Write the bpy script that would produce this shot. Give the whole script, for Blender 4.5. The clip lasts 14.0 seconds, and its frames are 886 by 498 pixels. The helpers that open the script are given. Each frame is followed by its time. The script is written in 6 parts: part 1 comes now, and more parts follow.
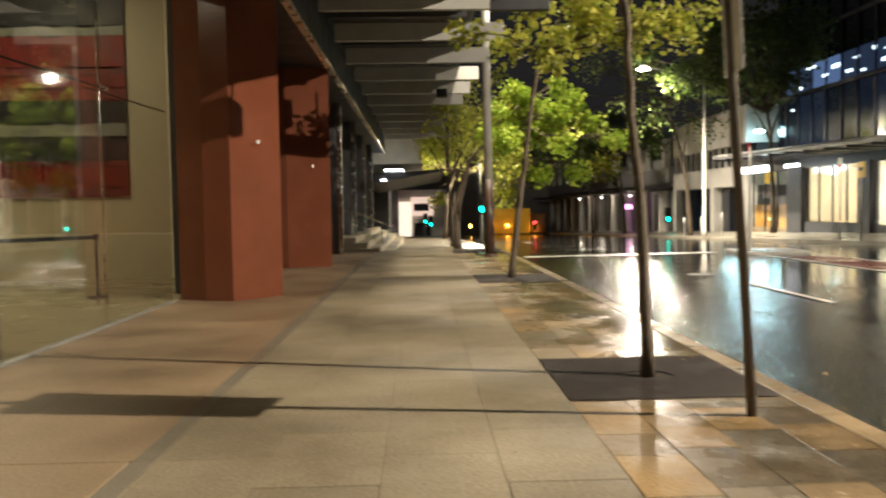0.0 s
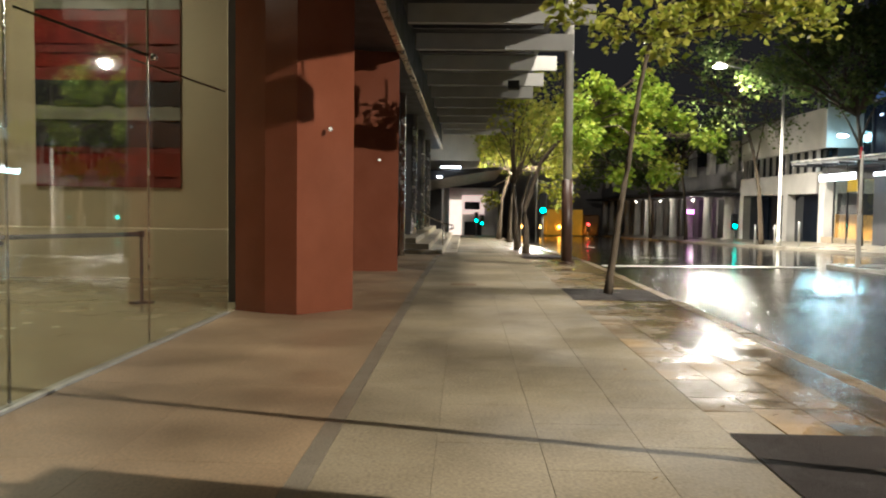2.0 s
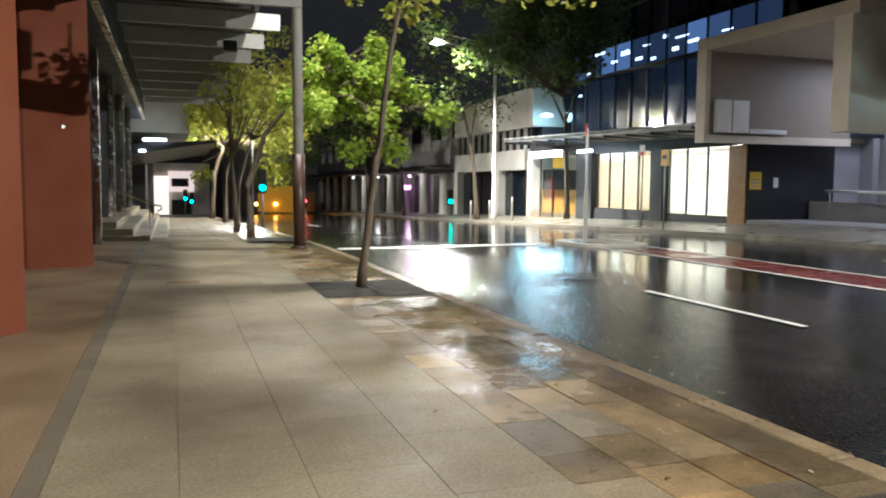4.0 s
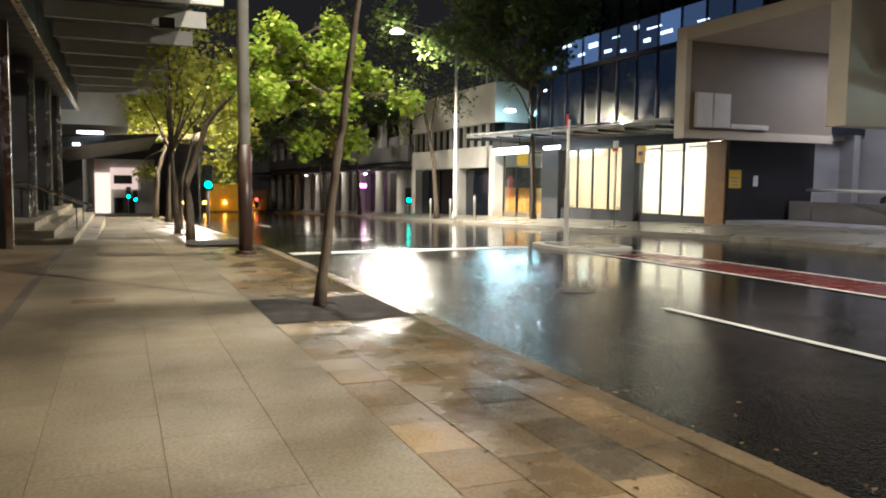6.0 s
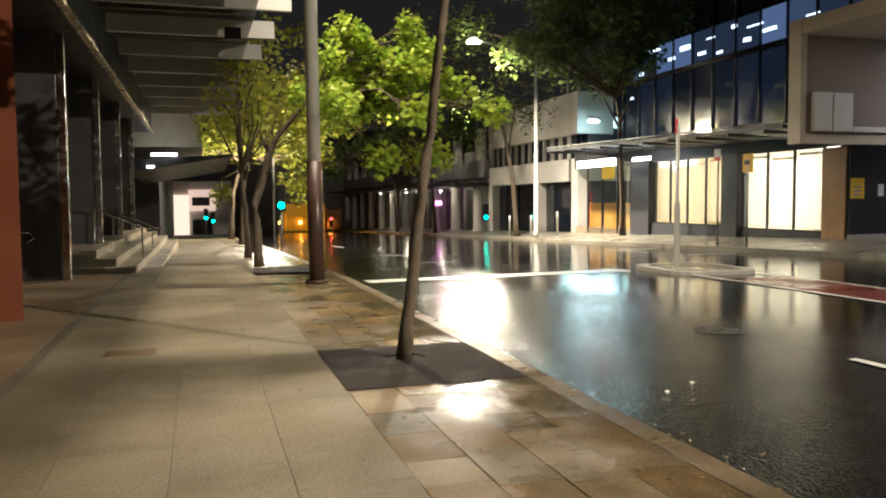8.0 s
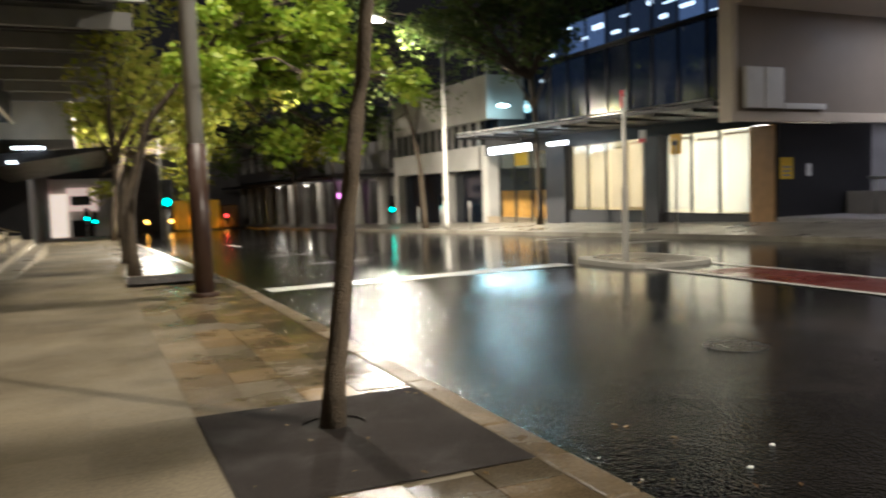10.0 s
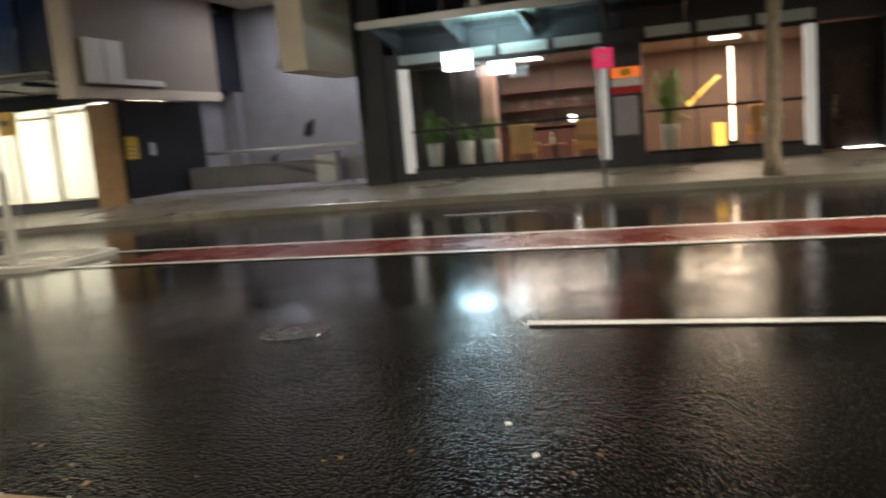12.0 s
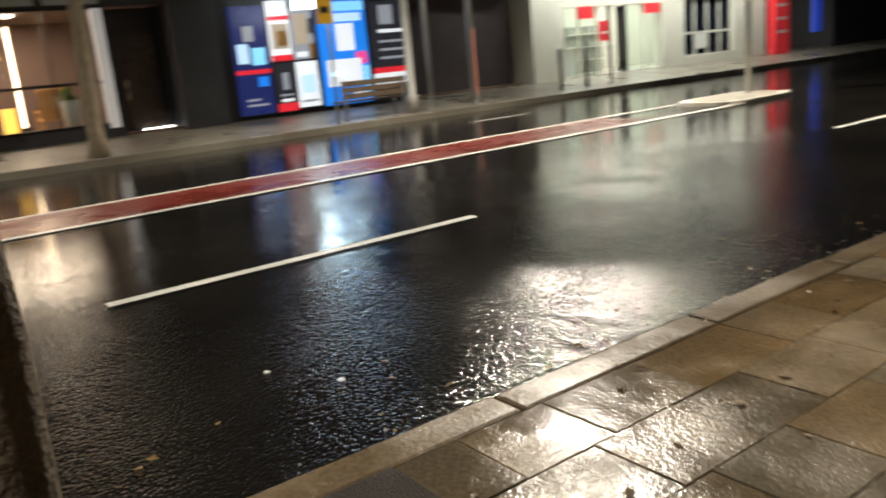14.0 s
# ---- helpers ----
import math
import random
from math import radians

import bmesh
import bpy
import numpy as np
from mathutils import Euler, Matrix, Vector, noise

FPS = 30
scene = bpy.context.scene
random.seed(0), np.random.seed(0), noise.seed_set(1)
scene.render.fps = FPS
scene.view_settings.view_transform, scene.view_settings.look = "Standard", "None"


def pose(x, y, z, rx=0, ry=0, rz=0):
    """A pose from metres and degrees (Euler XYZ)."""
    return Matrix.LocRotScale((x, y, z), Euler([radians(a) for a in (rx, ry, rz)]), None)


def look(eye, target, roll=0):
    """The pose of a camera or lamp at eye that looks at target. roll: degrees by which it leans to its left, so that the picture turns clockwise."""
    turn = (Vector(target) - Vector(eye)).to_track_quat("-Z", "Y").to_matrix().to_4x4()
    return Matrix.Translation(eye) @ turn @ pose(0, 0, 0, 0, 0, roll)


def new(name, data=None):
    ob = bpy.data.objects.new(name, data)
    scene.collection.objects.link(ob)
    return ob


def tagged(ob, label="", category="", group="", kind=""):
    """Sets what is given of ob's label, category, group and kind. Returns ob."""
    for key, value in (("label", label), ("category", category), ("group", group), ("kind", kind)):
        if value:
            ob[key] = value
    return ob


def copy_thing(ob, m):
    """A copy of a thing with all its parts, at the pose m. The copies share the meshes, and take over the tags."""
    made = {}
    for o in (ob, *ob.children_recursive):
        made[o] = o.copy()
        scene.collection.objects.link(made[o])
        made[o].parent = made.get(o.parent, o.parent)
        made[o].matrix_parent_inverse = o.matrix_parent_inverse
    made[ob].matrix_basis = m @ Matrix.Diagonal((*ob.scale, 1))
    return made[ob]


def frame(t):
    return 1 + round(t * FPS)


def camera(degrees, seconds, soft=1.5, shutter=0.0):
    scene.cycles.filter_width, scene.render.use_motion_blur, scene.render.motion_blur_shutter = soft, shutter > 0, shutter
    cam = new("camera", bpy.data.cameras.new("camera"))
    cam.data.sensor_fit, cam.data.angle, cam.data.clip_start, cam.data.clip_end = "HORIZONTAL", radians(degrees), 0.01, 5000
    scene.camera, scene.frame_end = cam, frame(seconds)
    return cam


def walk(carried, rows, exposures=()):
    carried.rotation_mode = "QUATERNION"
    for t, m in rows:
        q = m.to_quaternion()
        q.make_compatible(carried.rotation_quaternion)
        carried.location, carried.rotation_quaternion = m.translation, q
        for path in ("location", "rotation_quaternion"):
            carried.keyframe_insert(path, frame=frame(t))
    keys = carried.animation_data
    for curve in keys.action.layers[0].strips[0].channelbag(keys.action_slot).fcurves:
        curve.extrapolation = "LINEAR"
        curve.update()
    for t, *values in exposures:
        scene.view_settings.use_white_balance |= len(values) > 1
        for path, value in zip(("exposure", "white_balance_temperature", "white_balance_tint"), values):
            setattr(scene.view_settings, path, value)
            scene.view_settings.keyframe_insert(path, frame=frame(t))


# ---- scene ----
cam = camera(58.3, 14.0, soft=2.0, shutter=0.5)
PATH = [
    (0, (0.195, 1.062, 1.295), (0.248, 3.059, 1.194), -0.9),
    (0.5, (-0.037, 1.491, 1.31), (-0.12, 3.488, 1.228), -0.5),
    (1, (-0.196, 2.03, 1.301), (-0.322, 4.024, 1.211), 0.4),
    (1.5, (-0.329, 2.551, 1.278), (-0.426, 4.546, 1.181), 1.4),
    (2, (-0.47, 2.887, 1.372), (-0.526, 4.884, 1.265), 0.8),
    (2.5, (-0.525, 3.398, 1.411), (-0.512, 5.394, 1.277), 0.6),
    (3, (-0.611, 3.928, 1.38), (-0.423, 5.915, 1.257), 0.4),
    (3.5, (-0.584, 4.517, 1.409), (-0.207, 6.477, 1.288), 0.1),
    (4, (-0.63, 5.019, 1.412), (0.015, 6.906, 1.253), 0.5),
    (6.5, (-0.09, 7.586, 1.36), (0.665, 9.431, 1.2), 0.7),
    (7, (-0.006, 8.027, 1.396), (0.575, 9.936, 1.253), -0.1),
    (9.5, (0.531, 10.834, 1.369), (1.166, 12.727, 1.26), -2.1),
    (10, (0.638, 11.438, 1.333), (1.45, 13.26, 1.188), -1.8),
    (10.5, (0.636, 11.988, 1.348), (1.799, 13.609, 1.201), -1.8),
    (11, (0.567, 12.573, 1.358), (2.021, 13.937, 1.199), -2.6),
    (11.5, (0.481, 13.123, 1.35), (2.182, 14.156, 1.154), -3.8),
    (12, (0.387, 13.718, 1.301), (2.275, 14.316, 1.019), -4.9),
    (12.5, (0.368, 14.314, 1.283), (2.327, 14.439, 0.902), -5.3),
    (13, (0.309, 14.861, 1.304), (2.236, 14.574, 0.851), -5.6),
    (13.5, (0.442, 15.447, 1.269), (2.244, 14.721, 0.791), -5.3),
    (14, (0.577, 15.956, 1.266), (2.156, 14.819, 0.8), -5.4),
]
EXPOSURES = [
    (0.0, 1.42, 6500, 10), (1.5, 1.38, 6100, 10), (3.0, 1.38, 5500, 7), (4.0, 1.5, 5400, 8), (6.5, 1.37, 6200, 10), (7.2, 1.48, 6500, 10), (9.3, 0.83, 6200, 10), (10.0, 0.88, 6000, 10),
    (10.5, 1.65, 5650, 10), (11.5, 1.9, 5900, 10), (11.8, 1.35, 6000, 10), (12.0, 1.15, 6200, 10), (12.5, 1.95, 5800, 10), (13.0, 2.15, 5900, 10), (13.5, 1.9, 6300, 10), (13.7, 1.5, 6200, 10), (14.0, 0.9, 6200, 10),
]
walk(cam, [(t, look(eye, target, roll)) for t, eye, target, roll in PATH], EXPOSURES)

# ---- world and lights ----
world = bpy.data.worlds.new("night")
world.use_nodes = True
bg = world.node_tree.nodes["Background"]
bg.inputs[0].default_value = (0.010, 0.0095, 0.0095, 1)
bg.inputs[1].default_value = 0.55
scene.world = world

LAMP_WARM = (1.0, 0.87, 0.68)
LAMP_TEAL = (0.45, 0.90, 1.0)


def ground_z(y):
    """Height of the street's surface along its length: level, then downhill."""
    d = y - 24.0
    return 0.0 if y < 20 else -0.026 * (min(d, 130) + math.sqrt(min(d, 130) ** 2 + 9) - 1.0) / 2


def point_lamp(name, at, power, colour, radius=0.15):
    d = bpy.data.lights.new(name, "POINT")
    d.energy, d.color, d.shadow_soft_size = power, colour, radius
    o = new(name, d)
    o.location = at
    return o


def spot_lamp(name, at, target, power, colour, degrees=150, radius=0.15):
    d = bpy.data.lights.new(name, "SPOT")
    d.energy, d.color, d.shadow_soft_size = power, colour, radius
    d.spot_size, d.spot_blend = radians(degrees), 0.8
    o = new(name, d)
    o.matrix_world = look(at, target)
    return o


def area_lamp(name, at, target, power, colour, sx, sy):
    d = bpy.data.lights.new(name, "AREA")
    d.energy, d.color, d.shape, d.size, d.size_y = power, colour, "RECTANGLE", sx, sy
    o = new(name, d)
    o.matrix_world = look(at, target)
    return o


# street lamps on the far kerb
spot_lamp("street_light", (12.0, 43.2, 8.35), (11.0, 42.5, 0), 9500, LAMP_WARM, 165, 0.2)
spot_lamp("street_light", (12.0, 4.2, 9.15), (5.5, 6.0, 0), 7500, LAMP_WARM, 150, 0.07)
# stand-in for a cool light that appears far behind the tower front
point_lamp("wall_floodlight", (19.55, 46.1, 5.38), 26, LAMP_TEAL, 0.3)
# assumed lamp, out of view on the canopy pole, added to brighten crowns and road
spot_lamp("street_light", (2.7, 22.6, 9.3), (3.5, 22.6, 0), 1700, LAMP_WARM, 160, 0.2)
point_lamp("street_light", (4.2, 60.0, 6.35), 3600, LAMP_WARM, 0.2)
for y in (66.5, 77.0, 87.5):
    point_lamp("awning_lamp", (17.5, y, 1.95), 26, LAMP_WARM, 0.12)

# ---- materials ----
MATS = {}


def material(name, colour, rough=0.6, metal=0.0, vary=0.25, scale=6.0, bump=0.15, fine=80.0, colour2=None, emit=None, strength=0.0,
             rough_vary=0.1, per_object=0.0, spec=0.5, coat=0.0, bump_dist=0.01):
    """A procedural surface with large stains, fine grain and relief."""
    if name in MATS:
        return MATS[name]
    m = bpy.data.materials.new(name)
    m.use_nodes = True
    nt = m.node_tree
    N, L = nt.nodes, nt.links
    p = N["Principled BSDF"]
    co = N.new("ShaderNodeTexCoord")
    big = N.new("ShaderNodeTexNoise")
    big.inputs["Scale"].default_value, big.inputs["Detail"].default_value = scale, 5
    small = N.new("ShaderNodeTexNoise")
    small.inputs["Scale"].default_value, small.inputs["Detail"].default_value = fine, 3
    geo = N.new("ShaderNodeNewGeometry")
    L.new(geo.outputs["Position"], big.inputs["Vector"])
    L.new(geo.outputs["Position"], small.inputs["Vector"])
    mixf = N.new("ShaderNodeMath")
    mixf.operation = "MULTIPLY_ADD"
    L.new(small.outputs["Fac"], mixf.inputs[0])
    mixf.inputs[1].default_value = 0.35
    mul = N.new("ShaderNodeMath")
    mul.operation = "MULTIPLY"
    L.new(big.outputs["Fac"], mul.inputs[0])
    mul.inputs[1].default_value = 0.65
    L.new(mul.outputs[0], mixf.inputs[2])
    ramp = N.new("ShaderNodeMapRange")
    ramp.inputs["From Min"].default_value, ramp.inputs["From Max"].default_value = 0.3, 0.7
    L.new(mixf.outputs[0], ramp.inputs["Value"])
    mix = N.new("ShaderNodeMix")
    mix.data_type = "RGBA"
    a = tuple(c * (1 - vary) for c in colour)
    b = tuple(min(1, c * (1 + vary)) for c in (colour2 or colour))
    mix.inputs["A"].default_value, mix.inputs["B"].default_value = (*a, 1), (*b, 1)
    L.new(ramp.outputs[0], mix.inputs["Factor"])
    out = mix.outputs["Result"]
    if per_object:
        info = N.new("ShaderNodeObjectInfo")
        mr = N.new("ShaderNodeMapRange")
        mr.inputs["To Min"].default_value, mr.inputs["To Max"].default_value = 1 - per_object, 1 + per_object
        L.new(info.outputs["Random"], mr.inputs["Value"])
        hsv = N.new("ShaderNodeHueSaturation")
        L.new(mr.outputs[0], hsv.inputs["Value"])
        L.new(out, hsv.inputs["Color"])
        out = hsv.outputs["Color"]
    L.new(out, p.inputs["Base Color"])
    p.inputs["Metallic"].default_value = metal
    p.inputs["Specular IOR Level"].default_value = spec
    p.inputs["Coat Weight"].default_value = coat
    rr = N.new("ShaderNodeMapRange")
    rr.inputs["From Min"].default_value, rr.inputs["From Max"].default_value = 0.3, 0.7
    rr.inputs["To Min"].default_value, rr.inputs["To Max"].default_value = max(0.02, rough - rough_vary), min(1, rough + rough_vary)
    L.new(big.outputs["Fac"], rr.inputs["Value"])
    L.new(rr.outputs[0], p.inputs["Roughness"])
    if bump:
        bu = N.new("ShaderNodeBump")
        bu.inputs["Strength"].default_value, bu.inputs["Distance"].default_value = bump, bump_dist
        L.new(small.outputs["Fac"], bu.inputs["Height"])
        L.new(bu.outputs[0], p.inputs["Normal"])
    if emit:
        p.inputs["Emission Color"].default_value = (*emit, 1)
        p.inputs["Emission Strength"].default_value = strength
    MATS[name] = m
    return m


def glow(name, colour, strength, vary=0.12):
    """A lit panel, lamp glass or part with an added glow."""
    if name in MATS:
        return MATS[name]
    m = material(name, colour, 0.4, 0, vary, 2.0, 0, emit=colour, strength=strength)
    return m


def glass(name, tint=(0.9, 0.95, 0.93), rough=0.02):
    if name in MATS:
        return MATS[name]
    m = bpy.data.materials.new(name)
    m.use_nodes = True
    nt = m.node_tree
    N, L = nt.nodes, nt.links
    N.remove(N["Principled BSDF"])
    tr = N.new("ShaderNodeBsdfTransparent")
    tr.inputs[0].default_value = (*tint, 1)
    gl = N.new("ShaderNodeBsdfGlossy")
    gl.inputs["Roughness"].default_value = rough
    lw = N.new("ShaderNodeLayerWeight")
    lw.inputs["Blend"].default_value = 0.5
    pw = N.new("ShaderNodeMath")
    pw.operation = "POWER"
    pw.inputs[1].default_value = 4.0
    L.new(lw.outputs["Facing"], pw.inputs[0])
    fr = N.new("ShaderNodeMath")
    fr.operation = "MULTIPLY_ADD"
    fr.inputs[1].default_value, fr.inputs[2].default_value = 0.85, 0.022
    L.new(pw.outputs[0], fr.inputs[0])
    mx = N.new("ShaderNodeMixShader")
    L.new(fr.outputs[0], mx.inputs[0])
    L.new(tr.outputs[0], mx.inputs[1])
    L.new(gl.outputs[0], mx.inputs[2])
    L.new(mx.outputs[0], N["Material Output"].inputs[0])
    MATS[name] = m
    return m


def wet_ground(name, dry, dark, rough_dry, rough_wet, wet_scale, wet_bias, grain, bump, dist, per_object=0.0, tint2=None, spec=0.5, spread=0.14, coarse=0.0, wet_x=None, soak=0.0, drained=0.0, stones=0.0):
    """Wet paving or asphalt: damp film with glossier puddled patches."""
    m = bpy.data.materials.new(name)
    m.use_nodes = True
    nt = m.node_tree
    N, L = nt.nodes, nt.links
    p = N["Principled BSDF"]
    geo = N.new("ShaderNodeNewGeometry")
    wet = N.new("ShaderNodeTexNoise")
    wet.inputs["Scale"].default_value, wet.inputs["Detail"].default_value, wet.inputs["Roughness"].default_value = wet_scale, 6, 0.62
    L.new(geo.outputs["Position"], wet.inputs["Vector"])
    wr = N.new("ShaderNodeMapRange")
    wr.inputs["From Min"].default_value, wr.inputs["From Max"].default_value = wet_bias - spread, wet_bias + spread
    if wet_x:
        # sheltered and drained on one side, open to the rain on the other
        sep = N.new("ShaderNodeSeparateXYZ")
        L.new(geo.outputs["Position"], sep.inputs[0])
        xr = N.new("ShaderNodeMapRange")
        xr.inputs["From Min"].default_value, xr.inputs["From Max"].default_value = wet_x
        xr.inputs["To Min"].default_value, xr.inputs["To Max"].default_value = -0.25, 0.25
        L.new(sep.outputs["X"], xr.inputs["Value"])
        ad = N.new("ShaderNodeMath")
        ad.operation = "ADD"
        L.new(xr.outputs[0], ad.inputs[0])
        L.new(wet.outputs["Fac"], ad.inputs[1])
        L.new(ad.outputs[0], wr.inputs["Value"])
    else:
        L.new(wet.outputs["Fac"], wr.inputs["Value"])
    gr = N.new("ShaderNodeTexNoise")
    gr.inputs["Scale"].default_value, gr.inputs["Detail"].default_value = grain, 4
    L.new(geo.outputs["Position"], gr.inputs["Vector"])
    st = N.new("ShaderNodeTexNoise")
    st.inputs["Scale"].default_value, st.inputs["Detail"].default_value = 0.55, 6
    L.new(geo.outputs["Position"], st.inputs["Vector"])
    sr = N.new("ShaderNodeMapRange")
    sr.inputs["From Min"].default_value, sr.inputs["From Max"].default_value = 0.35, 0.65
    L.new(st.outputs["Fac"], sr.inputs["Value"])
    mix = N.new("ShaderNodeMix")
    mix.data_type = "RGBA"
    mix.inputs["A"].default_value, mix.inputs["B"].default_value = (*dark, 1), (*dry, 1)
    L.new(sr.outputs[0], mix.inputs["Factor"])
    out = mix.outputs["Result"]
    gm = N.new("ShaderNodeMapRange")
    gm.inputs["From Min"].default_value, gm.inputs["From Max"].default_value = 0.3, 0.7
    gm.inputs["To Min"].default_value, gm.inputs["To Max"].default_value = 0.75, 1.25
    L.new(gr.outputs["Fac"], gm.inputs["Value"])
    hsv = N.new("ShaderNodeHueSaturation")
    L.new(out, hsv.inputs["Color"])
    if per_object:
        info = N.new("ShaderNodeObjectInfo")
        mr = N.new("ShaderNodeMapRange")
        mr.inputs["To Min"].default_value, mr.inputs["To Max"].default_value = 1 - per_object, 1 + per_object
        L.new(info.outputs["Random"], mr.inputs["Value"])
        mm = N.new("ShaderNodeMath")
        mm.operation = "MULTIPLY"
        L.new(gm.outputs[0], mm.inputs[0])
        L.new(mr.outputs[0], mm.inputs[1])
        L.new(mm.outputs[0], hsv.inputs["Value"])
        if tint2:
            t2 = N.new("ShaderNodeMix")
            t2.data_type = "RGBA"
            t2.inputs["B"].default_value = (*tint2, 1)
            fr = N.new("ShaderNodeMath")
            fr.operation = "MULTIPLY"
            fr.inputs[1].default_value = 7.31
            L.new(info.outputs["Random"], fr.inputs[0])
            fc = N.new("ShaderNodeMath")
            fc.operation = "FRACT"
            L.new(fr.outputs[0], fc.inputs[0])
            L.new(fc.outputs[0], t2.inputs["Factor"])
            L.new(out, t2.inputs["A"])
            L.new(t2.outputs["Result"], hsv.inputs["Color"])
    else:
        L.new(gm.outputs[0], hsv.inputs["Value"])
    final = hsv.outputs["Color"]
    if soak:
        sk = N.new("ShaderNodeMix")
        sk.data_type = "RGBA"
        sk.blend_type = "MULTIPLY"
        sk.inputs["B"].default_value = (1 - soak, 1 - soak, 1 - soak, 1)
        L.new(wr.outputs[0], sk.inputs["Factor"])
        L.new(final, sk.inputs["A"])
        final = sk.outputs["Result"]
    L.new(final, p.inputs["Base Color"])
    if drained:
        dn = N.new("ShaderNodeTexNoise")
        dn.inputs["Scale"].default_value, dn.inputs["Detail"].default_value, dn.inputs["Roughness"].default_value = 0.8, 9, 0.72
        L.new(geo.outputs["Position"], dn.inputs["Vector"])
        dm = N.new("ShaderNodeMapRange")
        dm.inputs["From Min"].default_value, dm.inputs["From Max"].default_value = 0.47, 0.59
        dm.inputs["To Min"].default_value, dm.inputs["To Max"].default_value = spec * (1 - drained), spec
        L.new(dn.outputs["Fac"], dm.inputs["Value"])
        L.new(dm.outputs[0], p.inputs["Specular IOR Level"])
    rr = N.new("ShaderNodeMapRange")
    rr.inputs["To Min"].default_value, rr.inputs["To Max"].default_value = rough_dry, rough_wet
    L.new(wr.outputs[0], rr.inputs["Value"])
    L.new(rr.outputs[0], p.inputs["Roughness"])
    p.inputs["Specular IOR Level"].default_value = spec
    bs = N.new("ShaderNodeMapRange")
    bs.inputs["To Min"].default_value, bs.inputs["To Max"].default_value = bump, bump * (0.12 if stones else 0.2)
    L.new(wr.outputs[0], bs.inputs["Value"])
    bu = N.new("ShaderNodeBump")
    bu.inputs["Distance"].default_value = dist
    L.new(bs.outputs[0], bu.inputs["Strength"])
    if stones:
        # rounded aggregate standing out of the binder
        vo = N.new("ShaderNodeTexVoronoi")
        vo.feature = "SMOOTH_F1"
        vo.inputs["Scale"].default_value, vo.inputs["Smoothness"].default_value = stones, 0.35
        L.new(geo.outputs["Position"], vo.inputs["Vector"])
        iv = N.new("ShaderNodeMath")
        iv.operation = "MULTIPLY_ADD"
        iv.inputs[1].default_value = -1.0
        L.new(vo.outputs["Distance"], iv.inputs[0])
        L.new(gr.outputs["Fac"], iv.inputs[2])
        L.new(iv.outputs[0], bu.inputs["Height"])
    else:
        L.new(gr.outputs["Fac"], bu.inputs["Height"])
    if coarse:
        cz = N.new("ShaderNodeTexNoise")
        cz.inputs["Scale"].default_value, cz.inputs["Detail"].default_value = 9.0, 3
        L.new(geo.outputs["Position"], cz.inputs["Vector"])
        cb = N.new("ShaderNodeBump")
        cb.inputs["Distance"].default_value, cb.inputs["Strength"].default_value = 0.01, coarse
        L.new(cz.outputs["Fac"], cb.inputs["Height"])
        L.new(cb.outputs[0], bu.inputs["Normal"])
    L.new(bu.outputs[0], p.inputs["Normal"])
    MATS[name] = m
    return m


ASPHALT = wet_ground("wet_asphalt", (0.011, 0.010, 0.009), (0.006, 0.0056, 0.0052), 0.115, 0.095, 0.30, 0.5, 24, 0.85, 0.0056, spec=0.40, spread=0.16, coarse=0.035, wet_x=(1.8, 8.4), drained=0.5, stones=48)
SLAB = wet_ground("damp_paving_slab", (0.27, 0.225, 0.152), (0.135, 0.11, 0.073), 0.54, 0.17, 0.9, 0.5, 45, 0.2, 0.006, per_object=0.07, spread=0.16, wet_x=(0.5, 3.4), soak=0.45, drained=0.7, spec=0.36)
APRON = wet_ground("damp_warm_apron", (0.30, 0.215, 0.13), (0.155, 0.108, 0.065), 0.5, 0.32, 0.9, 0.57, 45, 0.08, 0.005, per_object=0.04, spread=0.16, soak=0.35)
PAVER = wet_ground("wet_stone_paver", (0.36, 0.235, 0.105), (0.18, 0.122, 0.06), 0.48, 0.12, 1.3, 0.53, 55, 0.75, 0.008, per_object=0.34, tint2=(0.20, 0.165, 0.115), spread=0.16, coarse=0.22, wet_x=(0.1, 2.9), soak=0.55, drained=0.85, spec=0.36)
KERB = wet_ground("wet_kerb_stone", (0.24, 0.175, 0.10), (0.13, 0.098, 0.06), 0.46, 0.16, 1.5, 0.56, 40, 0.6, 0.007, per_object=0.16, soak=0.45, drained=0.85, spec=0.3)
BED = material("joint_bed", (0.21, 0.175, 0.12), 0.6, 0, 0.3, 3)
STRIP = wet_ground("dark_drain_strip", (0.19, 0.165, 0.125), (0.11, 0.095, 0.07), 0.5, 0.3, 1.0, 0.5, 60, 0.2, 0.006, per_object=0.1)
FARPAVE = wet_ground("far_pavement", (0.27, 0.25, 0.20), (0.17, 0.15, 0.12), 0.45, 0.22, 0.6, 0.52, 40, 0.2, 0.01)
RUBBER = wet_ground("tree_pit_gravel", (0.036, 0.028, 0.024), (0.022, 0.017, 0.015), 0.85, 0.6, 2.0, 0.62, 110, 1.0, 0.010, spec=0.2)
WHITEPAINT = wet_ground("road_paint_white", (0.66, 0.66, 0.62), (0.40, 0.40, 0.37), 0.45, 0.25, 1.2, 0.5, 60, 0.2, 0.006)
REDPAINT = wet_ground("road_paint_red", (0.13, 0.018, 0.011), (0.07, 0.010, 0.008), 0.40, 0.18, 1.0, 0.5, 60, 0.3, 0.008)
MAROON = material("maroon_polished_granite", (0.125, 0.038, 0.019), 0.2, 0, 0.12, 1.6, 0.01, 140, colour2=(0.14, 0.045, 0.023), rough_vary=0.04, spec=0.3)
DARKSTONE = material("dark_stone", (0.05, 0.048, 0.05), 0.45, 0, 0.3, 2, 0.1)
